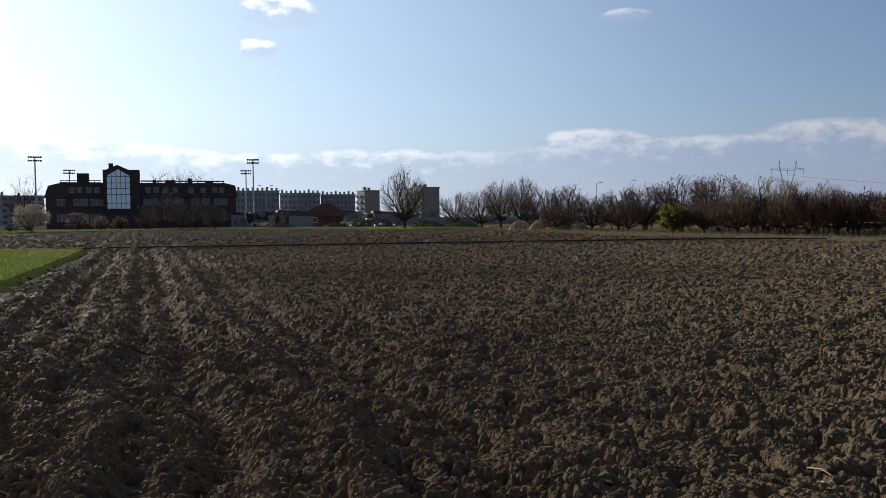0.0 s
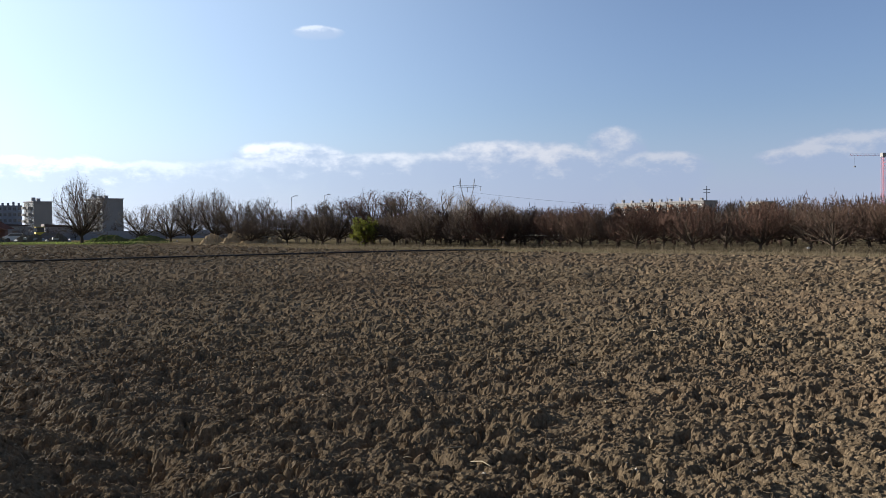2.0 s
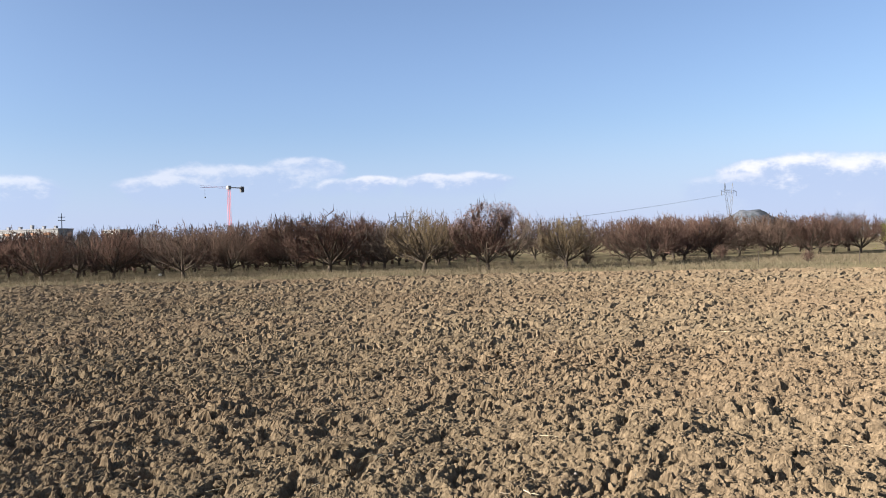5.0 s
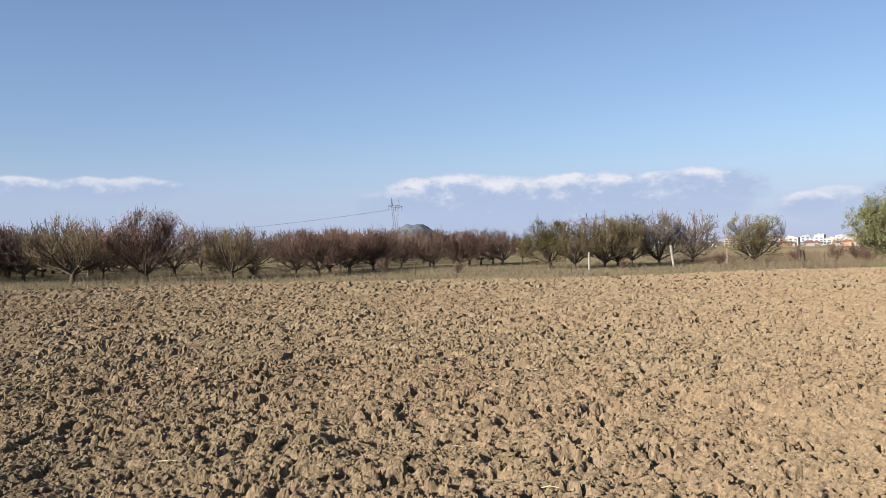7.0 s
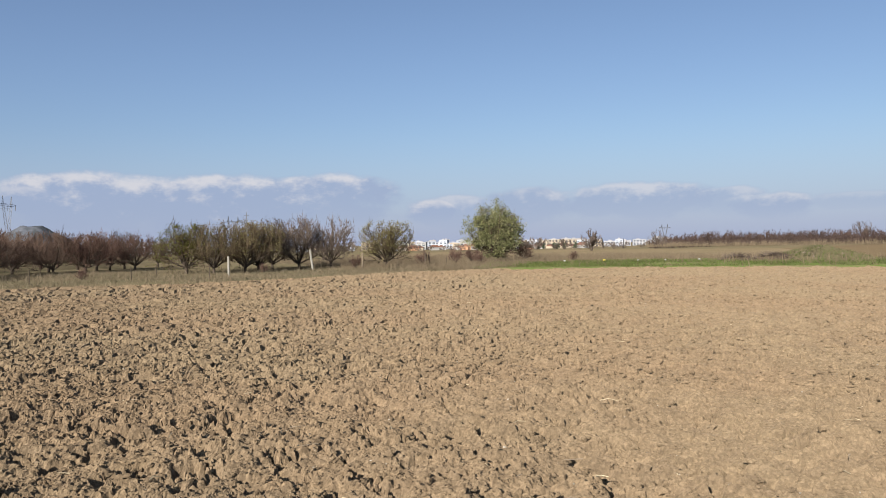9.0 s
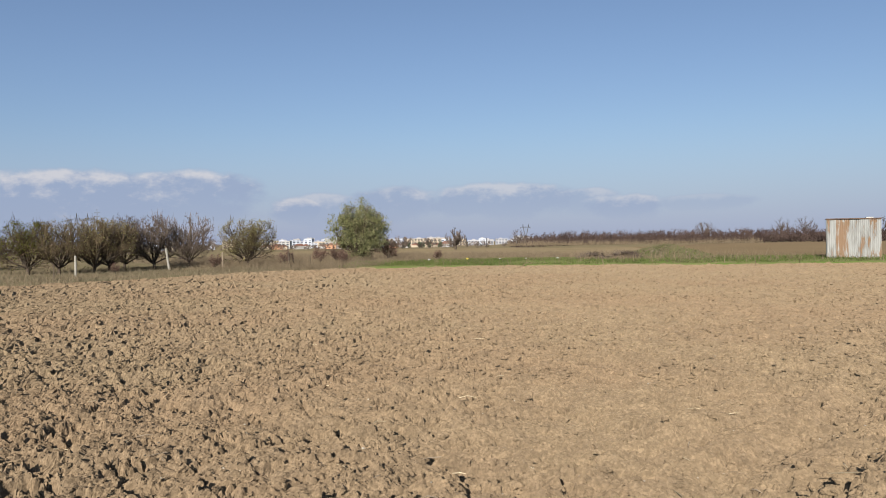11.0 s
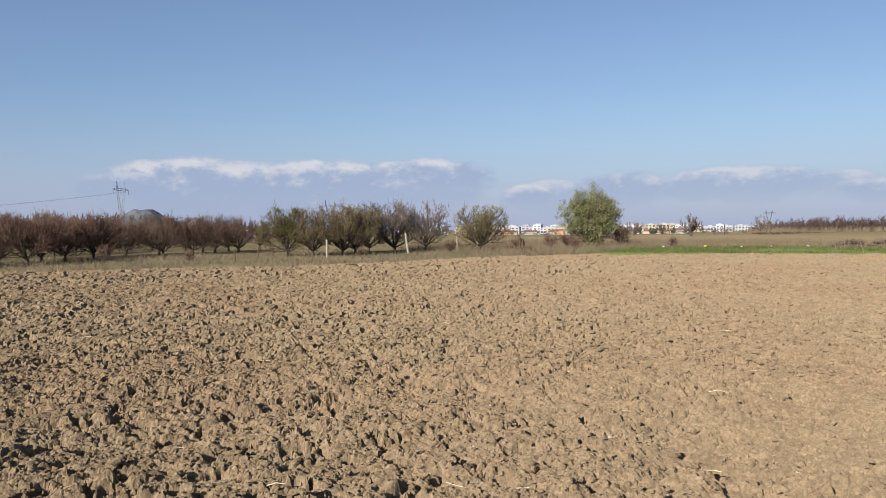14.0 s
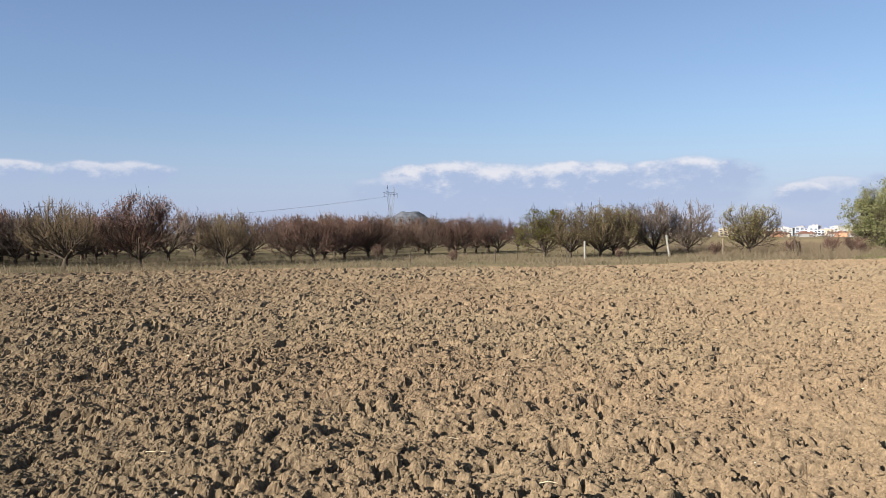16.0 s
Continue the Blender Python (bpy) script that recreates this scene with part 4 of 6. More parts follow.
r0 = np.random.RandomState(5)
verge = outward(0.3) + outward(19.0)[::-1]
p = scatter(verge, 60000, 61, -0.06, 0.35)
blades("verge_grass", p, r0.uniform(0.06, 0.26, len(p)), 0.009, GRASS_MIXED, "rough half-dry grass between the field and the orchard", seed=2)
p = scatter(verge, 40000, 62, -0.06, 0.22)
blades("dry_verge_grass", p, r0.uniform(0.08, 0.36, len(p)), 0.008, GRASS_DRY, "tall dry straw-coloured grass under the orchard", seed=3)
edge = outward(-0.4) + outward(1.2)[::-1]
p = scatter(edge, 14000, 63, -0.04, 0.5)
blades("edge_grass", p, r0.uniform(0.06, 0.24, len(p)), 0.013, GRASS_DRY, "fringe of dry grass on the edge of the ploughed soil", seed=4)
green = [(41, -25.5), (38, -25.4), (33.2, -33.1), (25.7, -39.6), (18, -47.9), (4, -60), (6, -68), (22, -59), (34, -52), (44, -41), (49, -31)]
p = scatter(green, 40000, 64, 0.0, 0.30)
blades("green_weeds", p, r0.uniform(0.04, 0.20, len(p)) * (0.4 + 1.2 * value_noise(p[:, 0] * 0.8, p[:, 1] * 0.8, 77)), 0.016, GRASS_GREEN, "fresh green weeds along the field edge", seed=5)
p = scatter([(39, -22), (38, -25.6), (44, -31), (48, -40), (40, -50), (45, -58), (62, -52), (75, -40), (70, -22), (52, -20)], 30000, 65, -0.05, 0.3)
p = np.concatenate([p, scatter(green, 2500, 68, 0.0, 0.5)])
blades("meadow_grass", p, r0.uniform(0.15, 0.6, len(p)), 0.010, GRASS_DRY, "tall dry meadow grass and stalks", seed=6)
p = scatter([(-30, 42.8), (-20, 43.3), (-12.8, 41.0), (-7.5, 18), (-6.5, 13), (-9, 13), (-30, 38)], 60000, 66, 0.12, 0.0)
blades("plot_grass", p, r0.uniform(0.04, 0.15, len(p)), 0.014, GRASS_GREEN, "short bright green grass on the plot beside the ploughed soil", seed=7)
p = scatter([(-58, 112), (-40, 134), (-11, 133), (10, 101), (15, 96), (18, 106), (-5, 142), (-45, 145), (-70, 126)], 16000, 67, 0.05, 0.2)
blades("far_green_grass", p, r0.uniform(0.05, 0.22, len(p)), 0.03, GRASS_GREEN, "green grass at the far end of the field", seed=8)


# ---- buildings and far things ----
def window_parts(parent, spots, w, h, y, pane=None, frame_mat=None):
    """One window a spot (x, z): a dark pane set in a pale frame, alike ones sharing meshes."""
    pm = mesh_from("pane", *Shape().box(-w / 2, w / 2, -0.02, 0.04, 0, h).done(), pane or DARKGLASS)
    fs = Shape()
    t = min(0.16, w * 0.12)
    fs.box(-w / 2 - t, -w / 2, -0.08, 0.05, -t, h + t).box(w / 2, w / 2 + t, -0.08, 0.05, -t, h + t).box(-w / 2, w / 2, -0.08, 0.05, h, h + t).box(-w / 2, w / 2, -0.10, 0.05, -t, 0).box(-t / 3, t / 3, -0.06, 0.05, 0, h)
    fm = mesh_from("window", *fs.done(), frame_mat or FRAME)
    for x, z in spots:
        win = new("window", fm)
        win.parent, win.location = parent, (x, y, z)
        pn = new("pane", pm)
        pn.parent = win


DULLFRAME = material("dull_window_frame", (0.24, 0.23, 0.23), 0.6, (0.16, 0.15, 0.15), 0.8, 6.0, 0.5, 0)


def main_building():
    D = 200.0
    yaw0 = 13.9
    b = empty("office_building", stand(yaw0, D), "dark brown three-storey building with a glazed gable tower", "building")

    def lx(yaw):
        return D * math.tan(radians(yaw0 - yaw))
    x0, x1 = lx(19.74), lx(7.94)
    part("wall", Shape().box(x0, x1, 0, 15, -0.2, 6.9).done(), BRICK, b)
    roof = Shape()
    roof.prism([(x0 - 0.3, 6.9), (x1 + 0.3, 6.9), (x1 - 0.2, 9.7), (x1 - 2.6, 10.3), (x0 + 3.3, 10.3), (x0 + 0.6, 9.6)], -0.5, 15.4)
    part("roof", roof.done(), SLATE, b, "dark mansard roof")
    rail = Shape()
    rail.box(x0 + 3.0, -9, 0.6, 0.8, 10.3, 10.45).box(x0 + 3.0, -9, 0.6, 0.8, 10.75, 10.9).box(-0.5, x1 - 2.6, 0.6, 0.8, 10.6, 10.9)
    for i in range(26):
        x = x0 + 3.0 + (x1 - x0 - 5.8) * i / 25
        if not -9.2 < x < -0.4:
            rail.box(x - 0.06, x + 0.06, 0.6, 0.8, 10.2, 10.9)
    part("parapet_rail", rail.done(), SLATE, b)
    part("roof_hut", Shape().box(lx(17.95), lx(17.25), 3, 6, 10.2, 12.6).done(), SLATE, b)
    t0, t1, tp = lx(16.34), lx(14.09), lx(15.46)
    tower = Shape().prism([(t0, -0.2), (t1, -0.2), (t1, 13.2), (tp + 2.4, 13.2), (tp, 14.3), (tp - 2.4, 13.2), (t0, 13.2)], -1.6, 12)
    part("tower", tower.done(), SLATE, b, "dark gabled tower")
    part("chimney", Shape().box(lx(16.0), lx(15.72), 1, 2, 13, 14.8).done(), SLATE, b)
    g0, g1 = lx(16.11), lx(14.7)
    gm = (g0 + g1) / 2
    part("glass_front", Shape().prism([(g0, 4.3), (g1, 4.3), (g1, 11.8), (gm, 13.3), (g0, 11.8)], -1.72, -1.55).done(), GLASSFRONT, b, "tall gabled glass front mirroring the sky")
    bars = Shape()
    for i in range(6):
        x = g0 + (g1 - g0) * i / 5
        top = 11.8 + 1.5 * (1 - abs(x - gm) / (gm - g0))
        bars.box(x - 0.05, x + 0.05, -1.82, -1.70, 4.3, top)
    for z in (4.3, 5.6, 7.6, 8.9, 10.2, 11.7):
        bars.box(g0, g1, -1.80, -1.70, z - 0.06, z + 0.06)
    part("mullions", bars.done(), SLATE, b)
    top_row = [lx(v) for v in (18.2, 17.75, 17.2, 16.72, 13.6, 13.1, 12.5, 11.9, 10.9, 10.1, 9.35, 8.9)]
    mid_row = [lx(v) for v in (18.85, 17.9, 17.5, 16.9, 16.55, 13.7, 13.2, 12.4, 11.6, 10.6, 9.9, 9.2, 8.75)]
    window_parts(b, [(x, 8.1) for x in top_row], 0.95, 1.0, -0.62, frame_mat=DULLFRAME)
    window_parts(b, [(x, 5.2) for x in mid_row], 1.3, 1.3, -0.08, frame_mat=DULLFRAME)
    window_parts(b, [(x, 1.6) for x in mid_row], 1.5, 1.5, -0.08, frame_mat=DULLFRAME)
    dm = mesh_from("dormer", *Shape().box(-0.85, 0.85, -0.58, 0.6, 7.8, 9.25).box(-0.95, 0.95, -0.7, 0.6, 9.25, 9.37).done(), SLATE)
    for x in top_row:
        o = new("dormer", dm)
        o.parent, o.location = b, (x, 0, 0)
    for x, w, h in ((-3.0, 1.6, 1.3), (2.5, 0.8, 0.9), (6.0, 2.2, 0.8), (10.5, 1.0, 1.2), (15.0, 1.8, 0.7)):
        part("roof_vent", Shape().box(x - w / 2, x + w / 2, 3, 5, 10.2, 10.3 + h).tube((x + w * 0.4, 4, 10.3), (x + w * 0.4, 4, 11.6), 0.07, 0.07, 6).done(), SLATE, b)


def glassfront_material():
    m = material("sky_mirroring_glass", (0.35, 0.42, 0.50), 0.06, (0.30, 0.37, 0.46), 0.4, 2.0, 0.5, 0, metal=0.75, spec=0.8)
    return m


GLASSFRONT = glassfront_material()
main_building()


def flats(name, yaw0, yaw1, dist, height, storeys, bays, wall_mat, label, turn=0.0, depth=11.0, balcony=None, vents=0, band=None):
    """A block of flats seen on its long side."""
    mid = (yaw0 + yaw1) / 2
    w = 2 * dist * math.tan(radians(abs(yaw0 - yaw1) / 2))
    b = empty(name, stand(mid, dist, turn), label, "building")
    part("wall", Shape().box(-w / 2, w / 2, 0, depth, -0.3, height).done(), wall_mat, b)
    part("roof", Shape().box(-w / 2 - 0.3, w / 2 + 0.3, -0.3, depth + 0.3, height, height + 0.45).done(), CONCRETE, b)
    sh = height / storeys
    spots = [(-w / 2 + w * (i + 0.5) / bays, sh * s + 0.9) for s in range(storeys) for i in range(bays)]
    window_parts(b, spots, min(1.6, w / bays * 0.55), sh * 0.48, -0.03, frame_mat=DULLFRAME if wall_mat is HAZED_PANEL else FRAME)
    if balcony:
        bm_ = mesh_from("balcony", *Shape().box(-w / bays * 0.42, w / bays * 0.42, -1.2, 0, 0, 1.0).done(), balcony)
        for i, (x, z) in enumerate(spots):
            if i % 2 == 0:
                o = new("balcony", bm_)
                o.parent, o.location = b, (x, -0.05, z - 0.9)
    if band:
        part("cornice", Shape().box(-w / 2 - 0.05, w / 2 + 0.05, -0.12, 0, height - 1.0, height - 0.1).done(), band, b)
    for i in range(vents):
        x = -w / 2 + w * (i + 0.5) / vents
        part("roof_vent", Shape().box(x - 0.5, x + 0.5, 2.2, 3.6, height + 0.4, height + (1.5 if i % 3 else 2.2)).box(x - 0.62, x + 0.62, 2.08, 3.72, height + 1.5, height + 1.65).done(), CONCRETE, b)
    return b


# the grey blocks wear the wall colour with the haze mixed in
flats("apartment_block", 7.9, 5.0, 400, 15.0, 5, 10, HAZED_PANEL, "long grey prefabricated apartment block, shaded side", vents=9, balcony=CONCRETE)
flats("apartment_block", 4.95, 2.2, 420, 14.4, 5, 10, HAZED_PANEL, "long grey prefabricated apartment block, shaded side", vents=9, balcony=CONCRETE)
flats("apartment_block", 2.15, -0.25, 430, 13.8, 5, 9, HAZED_PANEL, "long grey prefabricated apartment block, shaded side", vents=8, balcony=HAZED_PANEL)
flats("apartment_block", 0.0, -1.3, 380, 14.0, 5, 4, PLASTER, "pale five-storey block with a sunlit balcony side", -65, depth=7.6, vents=2, balcony=PLASTER)
flats("apartment_block", -3.2, -5.6, 370, 14.8, 5, 6, PLASTER, "pale five-storey block with a sunlit balcony side and blank end wall", -65, depth=9.0, vents=3, balcony=PLASTER)
flats("apartment_block", 22.6, 19.8, 420, 13.5, 5, 7, HAZED_PANEL, "grey prefabricated apartment block behind bare trees", vents=3)
flats("apartment_block", -39.0, -46.2, 400, 11.5, 5, 16, PLASTER, "white and orange apartment block above the orchard", -36, balcony=ORANGE, vents=9, band=PLASTER)
flats("apartment_block", -48.2, -49.4, 400, 10.8, 5, 3, CREAM, "small pale apartment block above the orchard", -34, balcony=PLASTER)


def floodlight(yaw, dist, top, width):
    h = rise(top, dist)
    b = empty("floodlight_mast", stand(yaw, dist), "tall steel sports-ground mast carrying rows of floodlights", "floodlight", "floodlight masts")
    part("pole", Shape().tube((0, 0, -0.2), (0, 0, h), 0.32, 0.2, 8).done(), STEEL, b)
    part("lamp_frame", Shape().box(-width / 2, width / 2, -0.1, 0.1, h - 1.3, h - 1.15).box(-width / 2, width / 2, -0.1, 0.1, h - 0.1, h + 0.1).done(), STEEL, b)
    lm = mesh_from("lamp", *Shape().prism([(-0.24, -0.3), (0.24, -0.3), (0.3, 0.1), (0.2, 0.3), (-0.2, 0.3), (-0.3, 0.1)], -0.25, 0.25).done(), WIRE)
    for row in (h - 1.15, h):
        for i in range(6):
            o = new("lamp", lm)
            o.parent, o.location = b, (-width / 2 + width * i / 5, 0, row)


floodlight(20.26, 300, 4.1, 3.6)
floodlight(18.3, 360, 3.3, 3.8)
floodlight(7.22, 340, 3.35, 3.7)
floodlight(6.74, 300, 4.1, 3.6)


HUTROOF = material("dark_brown_tiles", (0.13, 0.066, 0.055), 0.9, (0.055, 0.036, 0.032), 0.4, 6.0, 0.7, 0.4)


def hut():
    D = 160.0
    b = empty("garden_hut", stand(2.0, D, -6), "small red brick hut with a dark brown pitched roof", "hut")
    part("wall", Shape().box(-3.4, 3.4, 0, 6, -0.2, 2.3).done(), REDWALL, b)
    r = Shape()
    r.add([(-4.8, -1, 2.1), (4.6, -1, 2.1), (4.6, 7, 2.1), (-4.8, 7, 2.1), (-0.8, 3, 4.5), (0.9, 3, 4.5)], [(0, 1, 5, 4), (1, 2, 5), (2, 3, 4, 5), (3, 0, 4), (3, 2, 1, 0)])
    part("roof", r.done(), HUTROOF, b, "dark brown tiled roof")
    part("porch_roof", Shape().prism([(-0.8, 1.9), (4.0, 1.9), (1.6, 3.0)], -2.6, -0.9).done(), TERRACOTTA, b)
    part("door", Shape().box(0.8, 2.2, -0.06, 0, 0, 1.9).done(), OLDWOOD, b)
    window_parts(b, [(-2.0, 0.8)], 1.0, 0.9, -0.05)


hut()
# walls and fences at the far end of the field
for yaw, dist, w, h, mt, lab in ((5.6, 165, 1.3, 2.2, PLASTER, "short white rendered garden wall"), (4.9, 165, 1.0, 2.3, PLASTER, "short white rendered garden wall"), (3.6, 158, 4.6, 1.9, CONCRETE, "pale concrete garden wall")):
    o = part("garden_wall", Shape().box(-w / 2, w / 2, 0, 0.3, -0.2, h).box(-w / 2 - 0.05, w / 2 + 0.05, -0.05, 0.35, h, h + 0.08).done(), mt)
    o.matrix_world = stand(yaw, dist)
    tagged(o, lab, "wall")
for i in range(9):
    yaw = -0.2 - i * 1.55
    o = part("concrete_fence", Shape().box(-2.35, 2.35, 0, 0.14, -0.2, 1.5).box(-2.45, -2.2, -0.06, 0.2, -0.2, 1.65).done(), CONCRETE)
    o.matrix_world = stand(yaw, 168)
    tagged(o, "grey concrete fence panel behind bare trees", "fence", "concrete fence panels")
for i in range(6):
    o = part("hedge_cypress", grow_tree(300 + i, 3.0, 0.1, 0.06, 7, 0.3, 5, 4, 2, 3.0, 0.8, 900, 0.16, width=1.3)[2].done(), DARKLEAF)
    o.matrix_world = stand((7.1, 6.6, 5.95, 5.6, 5.2, 4.7)[i], 172)
    tagged(o, "dark narrow evergreen behind the garden wall", "shrub", "evergreen shrubs")


def car(yaw, dist, mat, lab):
    b = empty("parked_car", stand(yaw, dist), lab, "car", "parked cars")
    body = Shape().prism([(-2.1, 0.3), (2.1, 0.3), (2.15, 0.75), (1.2, 0.9), (0.7, 1.4), (-1.0, 1.42), (-1.7, 0.92), (-2.15, 0.85)], -0.85, 0.85)
    part("body", body.done(), mat, b)
    part("side_window", Shape().prism([(-1.45, 0.92), (1.0, 0.92), (0.62, 1.33), (-0.95, 1.34)], -0.87, 0.87).done(), DARKGLASS, b)
    for x in (-1.35, 1.35):
        for y in (-0.78, 0.78):
            part("wheel", Shape().tube((x, y - 0.1, 0.32), (x, y + 0.1, 0.32), 0.32, 0.32, 12, True).done(), BLACK, b)


car(6.3, 168, CARSILVER, "silver car parked beside the building")
car(21.3, 150, CARBLUE, "dark car parked beyond the shrubs")
car(-1.8, 150, CARBLUE, "dark car parked behind the grass strip")
car(0.1, 150, CARSILVER, "silver car parked behind the grass strip")

joined_trees("garden_shrubs", cheap, [scaled(stand(8.2 - 21 * (i + 0.5) / 34, 176 + 16 * math.sin(i * 2.3), i * 67), 0.8 + 0.35 * math.sin(i * 1.7), 0.85 + 0.4 * math.sin(i * 2.9)) for i in range(34)], TWIG_GREY, "bare garden shrubs and small trees before the apartment blocks")
for yaw, dist, w, d_, h, mt, lab in ((7.4, 185, 5, 4, 2.6, CONCRETE, "low grey garden shed"), (4.2, 190, 6, 4, 3.0, OLDWOOD, "low brown wooden garden shed"), (0.2, 185, 5, 4, 2.8, PLASTER, "low pale garden shed"), (-2.6, 180, 7, 4, 2.5, CONCRETE, "low grey garden shed")):
    b_ = empty("garden_shed", stand(yaw, dist, 8), lab, "shed", "garden sheds")
    part("wall", Shape().box(-w / 2, w / 2, 0, d_, -0.2, h).done(), mt, b_)
    part("roof", Shape().prism([(-w / 2 - 0.2, h), (w / 2 + 0.2, h), (w / 2 + 0.2, h + 0.15), (-w / 2 - 0.2, h + 0.6)], -0.3, d_ + 0.3).done(), SLATE, b_)
    part("door", Shape().box(-0.5, 0.4, -0.05, 0.0, -0.1, 1.9).done(), OLDWOOD, b_)

# shrubs in front of the dark building
for yaw, dist, seed, h, mt, lf, lm, lab in ((20.6, 138, 201, 4.2, TWIG_GREY, 5200, BLOSSOM, "round shrub covered in pale blossom"), (18.0, 140, 202, 2.9, TWIG, 1200, PINK, "shrub with faint pink blossom"), (16.6, 140, 203, 2.3, TWIG_RED, 700, PINK, "low reddish shrub before the building"),
                                        (15.4, 140, 204, 2.2, TWIG_OLIVE, 500, GRASS_MIXED, "low olive shrub before the building"), (12.6, 142, 205, 6.6, TWIG_PALE, 0, None, "bare grey tree before the building"), (10.6, 142, 206, 6.0, TWIG_PALE, 0, None, "bare grey tree before the building"),
                                        (13.8, 140, 207, 4.0, TWIG_PALE, 0, None, "bare shrub before the building"), (11.6, 139, 208, 4.4, TWIG_PALE, 0, None, "bare shrub before the building"), (9.4, 140, 209, 4.2, TWIG_PALE, 0, None, "bare shrub before the building"),
                                        (20.9, 230, 210, 13.0, TWIG_GREY, 0, None, "tall thin bare tree beside the building"), (12.4, 232, 211, 15.6, TWIG_GREY, 0, None, "bare tree rising behind the dark roof"), (10.9, 232, 212, 15.0, TWIG_GREY, 0, None, "bare tree rising behind the dark roof")):
    tree_thing("shrub" if h < 4.5 else "bare_tree", stand(yaw, dist), grow_tree(seed, h, h * 0.12, 0.03 + h * 0.012, 10, 0.8, 6, 7, 2, 2.0, 0.4, lf, 0.13, simple=True), lab, "shrub" if h < 4.5 else "tree", mt, lm)


def heap(name, yaw, dist, w, h, mat, label, category, seed, blocks=0, block_mat=None):
    """An uneven pile with loose pieces on it."""
    u, v = np.meshgrid(np.linspace(-1, 1, 36), np.linspace(-1, 1, 18), indexing="ij")
    rad = np.sqrt(u * u + v * v)
    z = h * np.clip(1 - rad ** 1.6, 0, 1) * (0.55 + 0.9 * value_noise(u * 3 + 9 + seed, v * 3 + 9, seed)) + 0.35 * h * (value_noise(u * 11 + 9, v * 11 + 9, seed + 1) - 0.5) * (rad < 0.97)
    n, m = u.shape
    i = np.arange(n * m).reshape(n, m)
    q = np.stack([i[:-1, :-1], i[1:, :-1], i[1:, 1:], i[:-1, 1:]], -1).reshape(-1, 4)
    root = empty(name, stand(yaw, dist), label, category)
    o = new("mound", sheet_mesh("mound", (u * w / 2).ravel(), (v * w * 0.3).ravel(), z.ravel() - 0.06, q, mat, True))
    o.parent = root
    r = random.Random(seed)
    for k in range(blocks):
        s_, x, y = r.uniform(0.15, 0.45), r.uniform(-0.45, 0.45) * w, -r.uniform(0.0, 0.25) * w
        p = part("lump", Shape().box(-s_, s_, -s_ * 0.6, s_ * 0.6, -s_ * 0.4, s_ * 0.4).done(), block_mat or mat, root)
        p.location, p.rotation_euler = (x, y, h * 0.45 * max(0, 1 - abs(x) * 2 / w) + s_ * 0.2), (r.uniform(-0.5, 0.5), r.uniform(-0.5, 0.5), r.uniform(0, 3))
    return root


HAY = material("old_hay", (0.36, 0.28, 0.18), 0.95, (0.20, 0.155, 0.10), 1.5, 14.0, 0.9, 0.6, 0.05)
YELLOW = material("yellow_machine_paint", (0.42, 0.34, 0.04), 0.5, (0.34, 0.27, 0.04), 1.0, 9.0, 0.6, 0)
for i, (yaw, dist, w, h) in enumerate(((-11.7, 90, 2.9, 0.95), (-13.1, 88, 3.2, 1.1), (-14.5, 86, 3.4, 0.95), (-15.9, 84, 2.3, 0.65))):
    heap("hay_heap", yaw, dist, w, h, HAY, "heap of old dry hay and cuttings", "heap", 700 + i)
heap("rubble_heap", -0.6, 138, 5.0, 1.3, RUBBLE, "heap of broken rubble beside the strip of grass", "heap", 711, 8, LITTER)
heap("rubble_heap", 1.2, 140, 4.0, 0.9, RUBBLE, "low heap of broken rubble beside the strip of grass", "heap", 712, 6, CONCRETE)
heap("rubble_heap", -2.2, 136, 3.4, 1.1, RUBBLE, "heap of broken rubble beside a bare tree", "heap", 713, 6, LITTER)
heap("earth_heap", 5.0, 142, 6.0, 0.8, SOIL, "low dark heap of earth by the garden wall", "heap", 714)
heap("weed_heap", -5.2, 128, 6.5, 0.9, GREEN_GROUND, "low bank overgrown with green weeds", "heap", 715)
heap("weed_heap", -7.6, 126, 6.0, 0.7, GREEN_GROUND, "low bank overgrown with green weeds", "heap", 716)


def machine():
    b = empty("farm_machine", stand(-1.35, 150, 12), "small yellow farm machine parked by the wall", "machine")
    part("body", Shape().prism([(-1.3, 0.5), (1.3, 0.5), (1.3, 1.1), (0.3, 1.2), (0.2, 1.5), (-1.2, 1.5)], -0.6, 0.6).done(), YELLOW, b)
    part("cab", Shape().prism([(-1.1, 1.5), (0.15, 1.5), (0.05, 2.3), (-1.0, 2.3)], -0.55, 0.55).done(), DARKGLASS, b)
    part("cab_roof", Shape().box(-1.2, 0.2, -0.65, 0.65, 2.3, 2.4).done(), YELLOW, b)
    for x, r_ in ((-0.8, 0.55), (0.9, 0.4)):
        for y in (-0.7, 0.7):
            part("wheel", Shape().tube((x, y - 0.14, r_), (x, y + 0.14, r_), r_, r_, 12, True).done(), BLACK, b)


machine()


def rail_fence():
    """A low pipe rail on posts before the bare trees."""
    b = empty("rail_fence", pose(0, 0, 0), "low fence of a pale pipe rail on thin posts", "fence")
    n = 16
    spots = [polar(-13.0 - 23.0 * i / n, 88.0 - 27.0 * i / n) for i in range(n + 1)]
    for i in range(n):
        (xa, ya), (xb, yb) = spots[i], spots[i + 1]
        part("rail", Shape().tube((xa, ya, 0.74), (xb, yb, 0.74), 0.045, 0.045, 6).done(), POST, b)
        part("post", Shape().tube((xa, ya, -0.2), (xa, ya, 0.8), 0.05, 0.05, 6, True).done(), OLDWOOD, b)


rail_fence()


